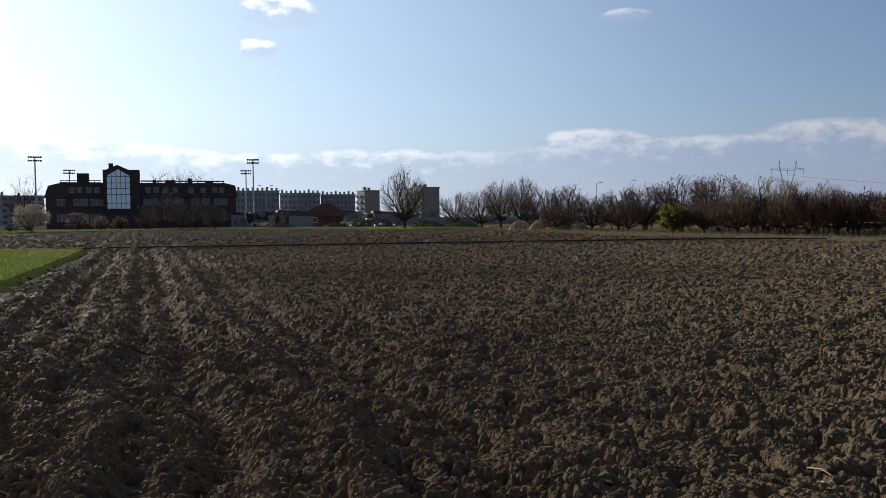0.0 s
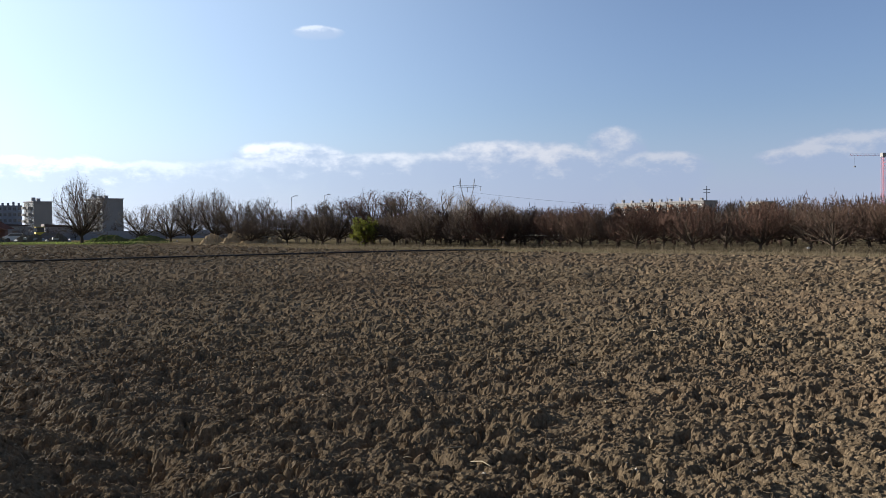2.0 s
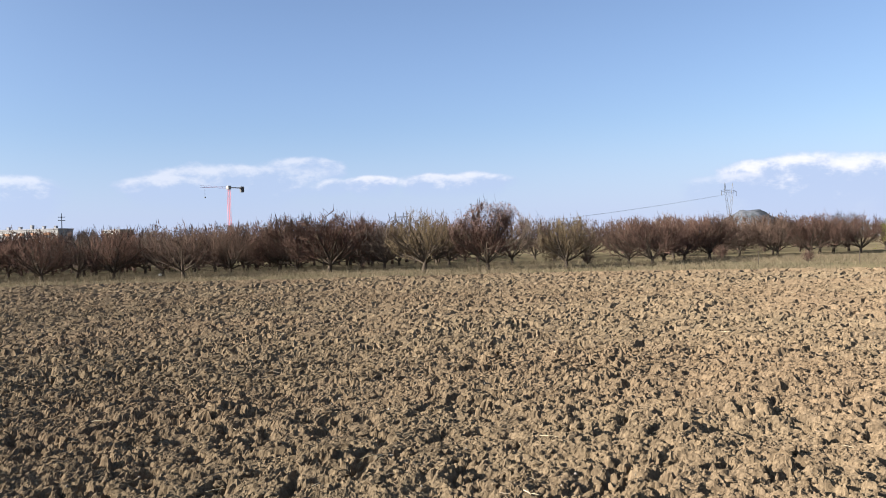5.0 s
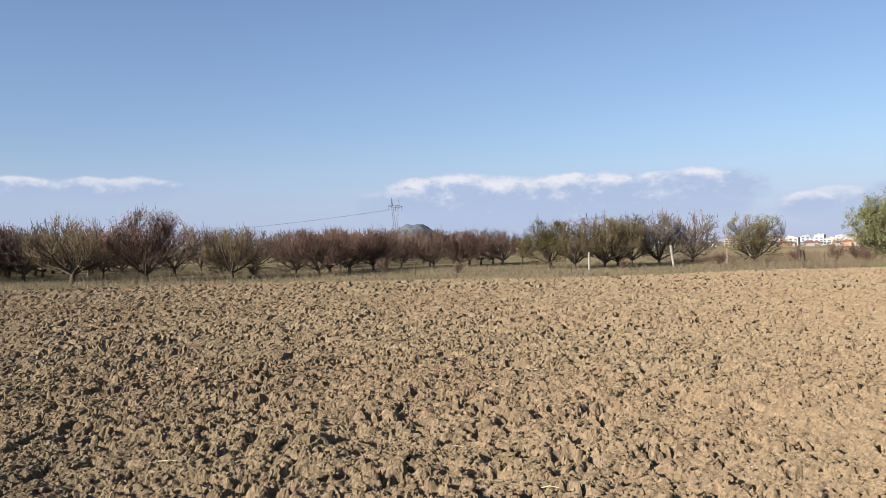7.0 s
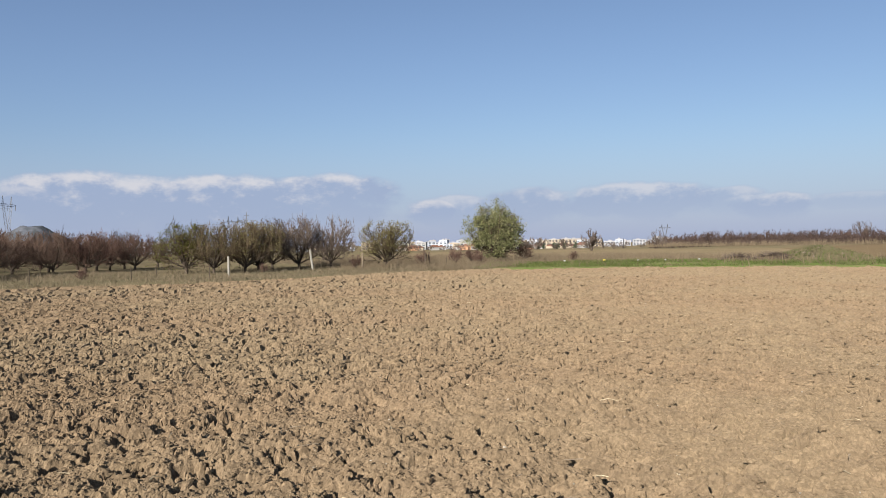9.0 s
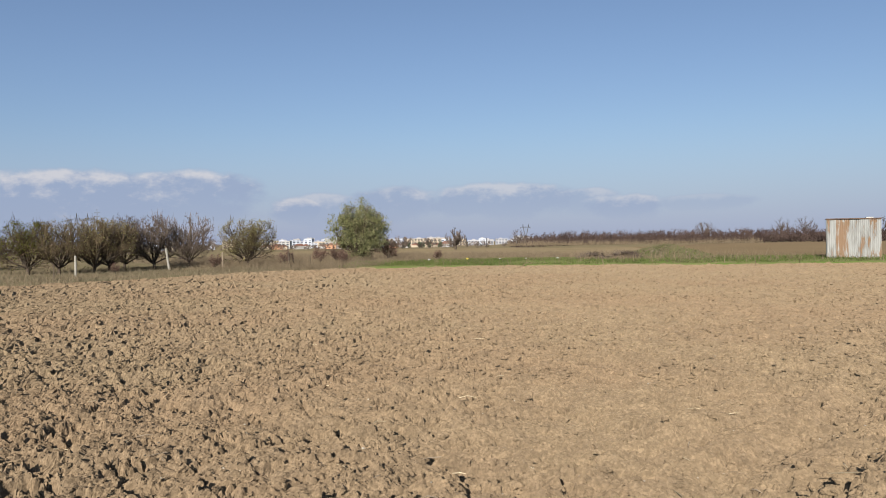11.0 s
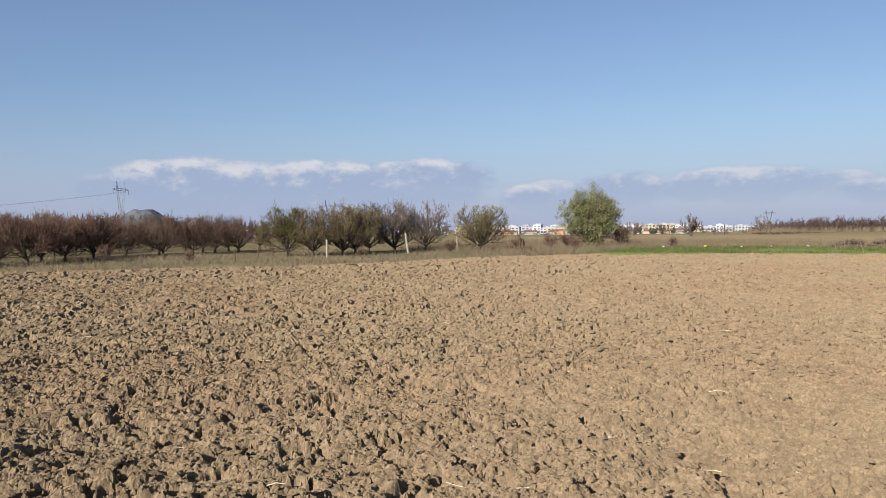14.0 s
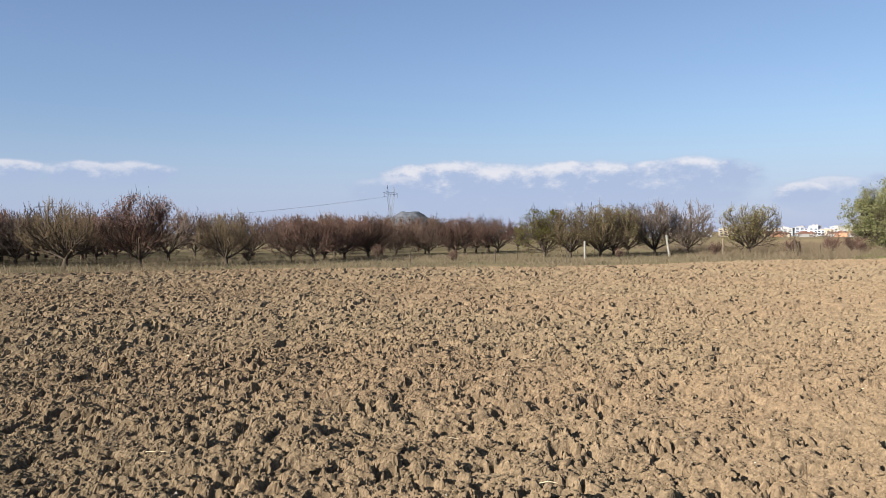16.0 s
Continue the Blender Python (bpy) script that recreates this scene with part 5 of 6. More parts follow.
def street_lamp(yaw, dist, top):
    h = rise(top, dist)
    b = empty("street_lamp", stand(yaw, dist), "tall two-armed street lamp behind the garden wall", "street lamp")
    part("pole", Shape().tube((0, 0, -0.2), (0, 0, h - 1.2), 0.12, 0.08, 8).done(), STEEL, b)
    for sx in (-1, 1):
        part("arm", Shape().tube((0, 0, h - 1.2), (sx * 1.6, 0, h), 0.05, 0.04, 5).done(), STEEL, b)
        part("lamp_head", Shape().box(sx * 1.3, sx * 2.1, -0.16, 0.16, h - 0.08, h + 0.1).done(), STEEL, b)


street_lamp(5.93, 240, 2.33)
for yaw, dist, top in ((-17.1, 190, 2.2), (-19.4, 210, 2.3)):
    h_ = rise(top, dist)
    b_ = empty("street_lamp", stand(yaw, dist), "single-armed street lamp beyond the bare trees", "street lamp")
    part("pole", Shape().tube((0, 0, -0.2), (0, 0, h_), 0.10, 0.07, 8).done(), STEEL, b_)
    part("lamp_head", Shape().tube((0, 0, h_), (0.9, 0, h_ + 0.25), 0.05, 0.04, 5).box(0.7, 1.5, -0.14, 0.14, h_ + 0.2, h_ + 0.36).done(), STEEL, b_)


PYLON = material("weathered_pylon_steel", (0.077, 0.081, 0.090), 0.6, (0.054, 0.056, 0.063), 1.0, 9.0, 0.6, 0, metal=0.2)


def pylon(yaw, dist, top, label, turn=0.0, base=3.4):
    """A lattice pylon: tapered body to a waist, two arms to a beam, two horns."""
    H = rise(top, dist) - dip(yaw, dist)
    b = empty("lattice_pylon", stand(yaw, dist, turn), label, "pylon", "power line pylons")
    k = H / 25.0
    waist, beam = 10.5 * k, 21.0 * k
    r = 0.085 * max(1.0, dist / 400)
    body, arms, bar = Shape(), Shape(), Shape()
    for sx in (-1, 1):
        for sy in (-1, 1):
            body.tube((sx * base * k, sy * base * 0.6 * k, -0.3), (sx * 0.8 * k, sy * 0.6 * k, waist), r * 1.4, r, 4)
            arms.tube((sx * 0.8 * k, sy * 0.6 * k, waist), (sx * 3.4 * k, sy * 0.4 * k, beam), r, r, 4)
            arms.tube((sx * 3.4 * k, sy * 0.4 * k, beam), (sx * 3.6 * k, 0, H), r, r, 4)
            arms.tube((sx * 4.3 * k, 0, beam), (sx * 3.6 * k, 0, H), r, r, 4)
    n = 6
    for i in range(n):
        z0, z1 = waist * i / n, waist * (i + 1) / n
        w0, w1 = base + (0.8 - base) * i / n, base + (0.8 - base) * (i + 1) / n
        for sy in (-1, 1):
            body.tube((-w0 * k, sy * w0 * 0.6 * k, z0), (w1 * k, sy * w1 * 0.6 * k, z1), r * 0.7, sides=3)
            body.tube((w0 * k, sy * w0 * 0.6 * k, z0), (-w1 * k, sy * w1 * 0.6 * k, z1), r * 0.7, sides=3)
    for i in range(6):
        u0, u1 = i / 6, (i + 1) / 6
        for sx in (-1, 1):
            arms.tube((sx * (0.8 + 2.6 * u0) * k, -0.5 * k, waist + (beam - waist) * u0), (sx * (0.8 + 2.6 * u1) * k, 0.5 * k, waist + (beam - waist) * u1), r * 0.7, sides=3)
    for z in (beam - 0.5 * k, beam + 0.5 * k):
        bar.tube((-7.5 * k, 0, beam), (-4 * k, 0, z), r, sides=4).tube((-4 * k, 0, z), (4 * k, 0, z), r, sides=4).tube((4 * k, 0, z), (7.5 * k, 0, beam), r, sides=4)
    for i in range(8):
        x = (-4 + i) * k
        bar.tube((x, 0, beam - 0.5 * k), (x + k, 0, beam + 0.5 * k), r * 0.7, sides=3)
    part("body", body.done(), PYLON, b)
    part("arm", arms.done(), PYLON, b)
    part("cross_beam", bar.done(), PYLON, b)
    ins = mesh_from("insulator", *Shape().tube((0, 0, 0), (0, 0, -2.2 * k), 0.13, 0.13, 5).done(), WIRE)
    for x in (-7, 0, 7):
        o = new("insulator", ins)
        o.parent, o.location = b, (x * k, 0, beam - (0.5 * k if x == 0 else 0))
    return b


pylon(-29.5, 400, 3.41, "grey lattice power pylon with two horns", 20)
pylon(-90.65, 400, 3.3, "grey lattice power pylon with two horns", 62)
pylon(-68.05, 900, 2.12, "far grey lattice power pylon", 30)
pylon(-104.4, 900, 2.0, "far grey lattice power pylon", 30)
pylon(-134.3, 1100, 1.0, "far grey lattice power pylon", 30)


def tower_pole(yaw, dist, top, label):
    h = rise(top, dist) - dip(yaw, dist)
    s = Shape().tube((0, 0, -0.3), (0, 0, h), 0.8, 0.3, 4)
    for z in (h * 0.82, h * 0.9):
        s.box(-2.6, 2.6, -0.2, 0.2, z, z + 0.5)
    o = part("power_mast", s.done(), PYLON)
    o.matrix_world = stand(yaw, dist)
    tagged(o, label, "mast")


tower_pole(-105.3, 800, 2.3, "dark slim power mast beyond the trees")
tower_pole(-68.55, 800, 2.2, "dark slim power mast beyond the orchard")
tower_pole(-45.86, 700, 2.5, "slim aerial mast behind the apartment block")


def cable(a, b, sag, label):
    pts = []
    for i in range(41):
        u = i / 40
        pts.append(Vector(a) * (1 - u) + Vector(b) * u - Vector((0, 0, 4 * sag * u * (1 - u))))
    s = Shape()
    for p0, p1 in zip(pts, pts[1:]):
        s.tube(p0, p1, 0.035, 0.035, 4)
    tagged(part("power_cable", s.done(), WIRE), label, "cable", "power cables")


pa, pd = polar(-29.5, 400), polar(-90.65, 400)
for off in (-1.2, 1.2):
    cable((pa[0] + off, pa[1] + off, rise(2.45, 400)), (pd[0] + off, pd[1] + off, rise(2.55, 400)), 14.3 + abs(off) * 0.3, "long sagging power cable between two pylons")


def crane():
    D = 600.0
    b = empty("tower_crane", stand(-56.34, D, 38), "red lattice tower crane standing beyond the orchard", "crane")
    h = rise(4.0, D)
    m = Shape()
    for sx in (-1, 1):
        for sy in (-1, 1):
            m.tube((sx * 0.85, sy * 0.85, -0.3), (sx * 0.85, sy * 0.85, h), 0.13, sides=4)
    for i in range(24):
        z0, z1 = h * i / 24, h * (i + 1) / 24
        for s in (-1, 1):
            m.tube((-0.85, s * 0.85, z0), (0.85, s * 0.85, z1), 0.08, sides=3).tube((s * 0.85, 0.85, z0), (s * 0.85, -0.85, z1), 0.08, sides=3)
    part("mast", m.done(), CRANE_RED, b, "red lattice mast")
    j = Shape()
    for i in range(10):
        x0, x1 = -2 - 2.2 * i, -2 - 2.2 * (i + 1)
        j.tube((x0, -0.6, h + 0.3), (x1, -0.6, h + 0.3), 0.07, sides=3).tube((x0, 0.6, h + 0.3), (x1, 0.6, h + 0.3), 0.07, sides=3)
        j.tube((x0, 0, h + 1.5), (x1, 0, h + 1.5), 0.07, sides=3).tube((x0, 0.6, h + 0.3), (x1, 0, h + 1.5), 0.05, sides=3)
    part("jib", j.done(), CRANE_RED, b)
    part("counter_jib", Shape().box(1, 13, -0.7, 0.7, h + 0.6, h + 1.3).done(), STEEL, b)
    part("counterweight", Shape().box(10.5, 13.2, -0.9, 0.9, h - 2.2, h + 2.0).done(), WIRE, b)
    part("cab", Shape().box(-1.3, 1.3, -1.3, 1.3, h - 0.4, h + 2.2).done(), PLASTER, b)
    part("hook_block", Shape().box(-21, -20, -0.5, 0.5, h - 7.2, h - 6.2).tube((-20.5, 0, h - 6.2), (-20.5, 0, h + 0.3), 0.06, sides=3).done(), WIRE, b)


crane()


def hill():
    D = 2500.0
    r = np.random.RandomState(9)
    u, v = np.meshgrid(np.linspace(-1, 1, 70), np.linspace(-1, 1, 40), indexing="ij")
    x, y = u * 190, v * 150
    rad = np.sqrt((u * 1.0) ** 2 + (v * 0.9) ** 2)
    z = 70 * np.clip(1.05 - rad ** 1.0 * 1.35, 0, 0.84) + 5 * (value_noise(u * 9 + 20, v * 9 + 20, 5) - 0.5) * (rad < 0.8)
    z += 3.0 * np.floor(z / 12) * 0.4
    n, m = x.shape
    i = np.arange(n * m).reshape(n, m)
    q = np.stack([i[:-1, :-1], i[1:, :-1], i[1:, 1:], i[:-1, 1:]], -1).reshape(-1, 4)
    me = sheet_mesh("rocky_hill", x.ravel(), y.ravel(), z.ravel() - 2, q, HILLROCK)
    o = new("rocky_hill", me)
    o.matrix_world = stand(-91.9, D)
    tagged(o, "far rocky hill with a flat scrubby top", "hill")


hill()

# the far town
rt = random.Random(12)
TOWN = "far town blocks"
pm_t = {}


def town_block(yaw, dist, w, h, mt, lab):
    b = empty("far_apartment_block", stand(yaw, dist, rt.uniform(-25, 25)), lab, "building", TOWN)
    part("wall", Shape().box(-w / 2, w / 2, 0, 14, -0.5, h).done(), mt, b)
    part("roof", Shape().box(-w / 2 - 0.4, w / 2 + 0.4, -0.4, 14.4, h, h + 0.8).box(-w * 0.2, w * 0.05, 4, 8, h, h + 3).done(), CONCRETE, b)
    cols = max(2, int(w / 7))
    key = round(w / cols, 1)
    if key not in pm_t:
        pm_t[key] = mesh_from("window", *Shape().box(-w / cols * 0.3, w / cols * 0.3, -0.1, 0.1, 0, 1.7).done(), DARKGLASS)
    for s in range(max(1, int(h / 3.4))):
        for i in range(cols):
            o = new("window", pm_t[key])
            o.parent, o.location = b, (-w / 2 + w * (i + 0.5) / cols, -0.05, 1.0 + s * 3.4)


def town(y0, y1, n, dist, h0, h1, mats, w0=16, w1=38):
    for i in range(n):
        yaw = y0 + (y1 - y0) * (i + rt.uniform(0.2, 0.8)) / n
        mt = rt.choice(mats)
        town_block(yaw, dist + rt.uniform(-150, 250), rt.uniform(w0, w1), rt.uniform(h0, h1), mt, "far white apartment block of the town" if mt is PLASTER else "far pale apartment block of the town")


# some of these walls have the same painted-in haze
town(-98.0, -100.8, 6, 1500, 14, 27, (PLASTER, PLASTER, HAZED_PANEL), 12, 26)
town(-104.0, -114.0, 9, 1700, 12, 20, (HAZED_PANEL, CREAM), 10, 24)
town(-114.0, -121.5, 34, 1850, 10, 22, (PLASTER, PLASTER, HAZED_PANEL, CREAM), 9, 28)
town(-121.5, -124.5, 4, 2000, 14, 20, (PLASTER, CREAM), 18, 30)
town(-124.2, -130.0, 15, 2000, 15, 19, (HAZED_PANEL, CREAM, CREAM), 16, 32)
town(-130.2, -134.8, 7, 1900, 10, 18, (CONCRETE, CONCRETE, HAZED_PANEL), 12, 34)
for i in range(20):
    yaw = -114.5 - i * 0.75 + rt.uniform(-0.3, 0.3)
    b = empty("far_house", stand(yaw, 950 + rt.uniform(-200, 250), rt.uniform(-40, 40)), "far low house with a terracotta roof", "house", "far houses")
    part("wall", Shape().box(-5, 5, 0, 8, -0.3, 3.2).done(), rt.choice((PLASTER, CREAM, ORANGE, PLASTER)), b)
    part("roof", Shape().prism([(-5.5, 3.1), (5.5, 3.1), (0, 5.6)], -0.5, 8.5).done(), TERRACOTTA, b)

# scrub and dark evergreens before the town
joined_trees("far_scrub", [grow_tree(521 + i, 2.6, 0.2, 0.07, 7, 1.4, 3, 4, 2, 5.0, 0.3, width=4.2, simple=True) for i in range(3)],
             [scaled(stand(yw, ds, rt.uniform(0, 360)), rt.uniform(0.55, 1.15) * (ds / 190) ** 0.3) for yw, ds in [(-92 - 43 * (i + rt.random()) / 60, rt.uniform(130, 330)) for i in range(60)]], TWIG_GREY, "far scattered leafless scrub before the town")
for i in range(16):
    yaw, dist = -121.3 - 7.4 * (i + rt.random()) / 16, rt.uniform(420, 620)
    h_ = rt.uniform(3.5, 6.0)
    lv, lt = clumped_leaves(820 + i, h_, h_ * rt.uniform(0.5, 1.0), 40, 16, 0.32, 0.0)
    b = empty("far_evergreen", stand(yaw, dist), "far dark evergreen tree before the town", "tree", "far evergreens")
    part("trunk", Shape().tube((0, 0, -0.2), (0, 0, h_ * 0.6), 0.16, 0.06, 6).done(), BARK, b)
    o = new("crown", tri_mesh("crown", lv, lt, DARKLEAF))
    o.parent = b

# far orchard and trees past the open fields
TWIG_FAR = material("far_brown_twig", (0.056, 0.039, 0.034), 0.9, (0.036, 0.026, 0.024), 0.3, 3.0, 0.8, 0, island=0.3)
rf = random.Random(21)
kinds = [grow_tree(501 + i, 3.0, 0.15, 0.09, 7, 1.4, 3, 3, 2, 5.0, 0.3, width=4.2, simple=True) for i in range(4)]
joined_trees("far_orchard_trees", kinds, [scaled(stand(-134.2 - 28.0 * (i + rf.uniform(0.1, 0.9)) / 170, 176 + rf.uniform(0, 24) + (i % 3) * 9, rf.uniform(0, 360)), rf.uniform(0.85, 1.12)) for i in range(170)],
             TWIG_FAR, "far rows of leafless reddish-brown orchard trees")
joined_trees("far_hedge", kinds, [scaled(stand(-133.6 - 28.5 * (i + rf.uniform(0.1, 0.9)) / 80, 171 + rf.uniform(0, 12), rf.uniform(0, 360)), rf.uniform(0.9, 1.2), rf.uniform(0.4, 0.62)) for i in range(80)], TWIG_FAR, "low tangled hedge at the foot of the far orchard")
FENCE_POSTS = "posts of the far orchard fence"
first = None
for i in range(64):
    m_ = stand(-147.2 - 15.5 * i / 64, 168 + rf.uniform(-0.4, 0.4))
    if first is None:
        first = part("far_fence_post", Shape().tube((0, 0, -0.2), (0, 0, 0.9), 0.035, 0.03, 6, True).done(), BARK)
        first.matrix_world = m_
        tagged(first, "short pale fence post along the far orchard", "post", FENCE_POSTS)
    else:
        copy_thing(first, m_)
pf = scatter([polar(-133, 158), polar(-138, 160), polar(-150, 164), polar(-150, 172), polar(-142, 174), polar(-133, 172)], 5000, 97, 0.0, 0.25)
blades("far_dry_grass", pf, np.random.RandomState(98).uniform(0.4, 1.3, len(pf)), 0.035, GRASS_DRY, "tall pale dry grass along the far orchard", "grass", 0.25, 99)
for yaw, dist, seed, h, lab in ((-129.4, 118, 401, 3.1, "bare round tree in the dry meadow"), (-133.8, 190, 402, 4.2, "bare tree at the far orchard's end"), (-146.4, 215, 403, 5.2, "bare rounded tree over the far orchard"), (-151.3, 230, 404, 5.8, "slim bare tree over the far orchard"),
                                (-152.6, 232, 405, 6.2, "bare rounded tree over the far orchard"), (-157.6, 230, 406, 7.2, "bare tall tree over the far orchard"), (-158.6, 230, 407, 6.6, "bare rounded tree over the far orchard"), (-159.8, 228, 408, 6.6, "bare rounded tree over the far orchard")):
    tree_thing("bare_tree", stand(yaw, dist), grow_tree(seed, h, h * 0.2, 0.12, 8, 0.8, 5, 5, 2, 3.4, 0.4, simple=True), lab, "tree", TWIG_GREY)


# ---- corrugated shed ----
DARKRUST = material("dark_rusted_iron", (0.075, 0.045, 0.03), 0.85, (0.04, 0.028, 0.022), 2.0, 12.0, 0.8, 0.2)


def shed():
    b = empty("corrugated_shed", stand(-155.35, 57, 3), "small shed of rusty white corrugated iron sheets", "shed")
    W, Dp, H = 3.0, 2.2, 2.42

    def sheet(x0, x1, z0, z1):
        s = Shape()
        n = max(6, int((x1 - x0) / 0.022))
        top, bot = [], []
        for i in range(n + 1):
            x = x0 + (x1 - x0) * i / n
            y = 0.012 * math.sin(2 * math.pi * x / 0.11)
            bot.append((x, y, z0)), top.append((x, y, z1))
        k = n + 1
        return s.add(bot + top, [(i, i + 1, k + i + 1, k + i) for i in range(n)])
    xs = [-1.5, -0.95, -0.28, 0.42, 0.92, 1.5]
    for i in range(5):
        o = part("sheet", sheet(xs[i] - 0.03, xs[i + 1] + 0.03, -0.1, H - 0.02 + 0.015 * (i % 2)).done(), (RUST, RUST_MOST, RUST, RUST, RUST_MORE)[i], b)
        o.location = (0, -0.02 * (i % 2), 0)
    for side, x in ((90, -1.5), (90, 1.5)):
        for i in range(3):
            o = part("side_sheet", sheet(Dp * i / 3, Dp * (i + 1) / 3 + 0.04, -0.1, H - 0.05).done(), RUST, b)
            o.location, o.rotation_euler = (x, 0, 0), (0, 0, radians(side))
    part("back_sheet", Shape().box(-1.5, 1.5, Dp, Dp + 0.02, -0.1, H - 0.1).done(), RUST, b)
    part("roof", Shape().box(-1.56, 1.56, -0.08, Dp + 0.1, H, H + 0.04).done(), DARKRUST, b, "flat rusty sheet roof")
    part("roof_edge", Shape().box(-1.56, 1.56, -0.10, -0.06, H - 0.02, H + 0.045).done(), DARKRUST, b)
    part("roof_patch", Shape().box(0.7, 1.1, 0.0, 0.6, H + 0.045, H + 0.10).done(), LITTER, b)


shed()


# ---- mound of rubble with weeds ----
MOUND_EARTH = material("weedy_earth", (0.085, 0.068, 0.045), 0.95, (0.055, 0.058, 0.026), 1.2, 9.0, 0.9, 0.5, 0.05)


def mound():
    x0, y0 = polar(-143.9, 57)
    u, v = np.meshgrid(np.linspace(-1, 1, 60), np.linspace(-1, 1, 40), indexing="ij")
    x, y = u * 3.6, v * 2.2
    rad = np.sqrt(u * u + v * v)
    z = 0.95 * np.clip(1 - rad, 0, 1) ** 0.9 + 0.28 * (value_noise(u * 7 + 9, v * 7 + 9, 3) - 0.4) * (rad < 0.95) + 0.12 * (value_noise(u * 19 + 9, v * 19 + 9, 4) - 0.5) * (rad < 0.95)
    n, m = x.shape
    i = np.arange(n * m).reshape(n, m)
    q = np.stack([i[:-1, :-1], i[1:, :-1], i[1:, 1:], i[:-1, 1:]], -1).reshape(-1, 4)
    o = new("rubble_mound", sheet_mesh("rubble_mound", x.ravel(), y.ravel(), z.ravel(), q, MOUND_EARTH, True))
    o.matrix_world = pose(x0, y0, -0.05, 0, 0, -143.9)
    tagged(o, "low heap of rubble and earth overgrown with weeds", "mound")
    rs = random.Random(72)
    for _ in range(70):
        a_, d_ = rs.uniform(0, 6.28), rs.uniform(0.0, 0.8) ** 0.7
        bm_s = bmesh.new()
        bmesh.ops.create_icosphere(bm_s, subdivisions=1, radius=rs.uniform(0.035, 0.10))
        for v_ in bm_s.verts:
            v_.co *= rs.uniform(0.6, 1.25)
        st = part("stone", bm_s, RUBBLE, o)
        st.location = (math.cos(a_) * d_ * 3.4, math.sin(a_) * d_ * 2.0, 0.95 * (1 - d_) ** 0.9 + 0.02)
    r = np.random.RandomState(71)
    k = 4200
    pu, pv = r.normal(0, 0.42, k), r.normal(0, 0.42, k)
    rr = np.sqrt(pu * pu + pv * pv)
    c, s = math.cos(radians(-143.9)), math.sin(radians(-143.9))
    px, py = pu * 3.6, pv * 2.2
    pts = np.stack([x0 + px * c - py * s, y0 + px * s + py * c, 0.9 * np.clip(1 - rr, 0, 1) ** 0.9], -1)
    blades("mound_weeds", pts[:900], r.uniform(0.06, 0.24, 900), 0.022, GRASS_GREEN, "green weeds growing on the rubble heap", "weeds", 0.6, 9)
    blades("mound_dry_grass", pts[1800:], r.uniform(0.05, 0.2, k - 1800), 0.018, GRASS_MIXED, "dead grass and stalks on the rubble heap", "weeds", 0.6, 12)
    pts = np.stack([x0 + r.normal(0, 6, 500), y0 + r.normal(0, 4, 500), np.zeros(500)], -1)
    blades("dead_stalks", pts, r.uniform(0.3, 0.9, 500), 0.02, GRASS_DRY, "dead brown stalks round the rubble heap", "weeds", 0.3, 10)


mound()


BRUSH = material("cut_brush", (0.081, 0.061, 0.043), 0.95, (0.043, 0.034, 0.026), 2.0, 18.0, 0.9, 0.6, 0.05)
def brush_heap(yaw, dist, w, h, label, seed):
    """A low pile of cut brush: an earthy core under a tangle of sticks."""
    root = heap("brush_heap", yaw, dist, w, h, BRUSH, label, "heap", seed)
    r = random.Random(seed)
    sticks = Shape()
    for _ in range(350):
        x, y = r.gauss(0, 0.24) * w, r.gauss(0, 0.12) * w
        z = h * 0.8 * max(0.0, 1 - abs(x) * 2 / w)
        a, up = r.uniform(0, 6.28), r.uniform(-0.1, 0.5)
        sticks.spike((x, y, z), (x + math.cos(a) * 0.55, y + math.sin(a) * 0.55, z + up * 0.6), r.uniform(0.008, 0.018))
    tagged(part("sticks", sticks.done(), TWIG_GREY, root), kind="stuff")


brush_heap(-141.2, 56, 3.4, 0.55, "low heap of cut brown brush beside the rubble", 731)
brush_heap(-139.0, 58, 2.4, 0.4, "low heap of cut brown brush on the verge", 732)
rl = random.Random(44)
for yaw, dist, size, mt_, lab, cat in ((-127.6, 55, 0.13, LITTER, "scrap of white plastic litter on the verge", "litter"), (-130.3, 56, 0.16, YELLOW, "scrap of yellow litter on the verge", "litter"), (-132.6, 55, 0.12, LITTER, "scrap of white plastic litter on the verge", "litter"),
                                  (-134.4, 55, 0.12, LITTER, "scrap of white plastic litter on the verge", "litter"), (-136.6, 56, 0.14, LITTER, "scrap of white plastic litter on the verge", "litter"), (-13.6, 92, 0.22, LITTER, "scrap of white litter by the hay", "litter"), (-9.4, 104, 0.25, LITTER, "scrap of white litter by the field end", "litter"),
                                  (-51.6, 46, 0.14, LITTER, "pale scrap lying in the grass edge", "litter")):
    bm_l = bmesh.new()
    bmesh.ops.create_icosphere(bm_l, subdivisions=2, radius=size * 0.6)
    for v_ in bm_l.verts:
        v_.co *= rl.uniform(0.6, 1.3)
        v_.co.z *= 0.7
    o = part("litter_scrap", bm_l, mt_)
    o.matrix_world = stand(yaw, dist, 0, 0.08 + size * 0.4)
    tagged(o, lab, cat)


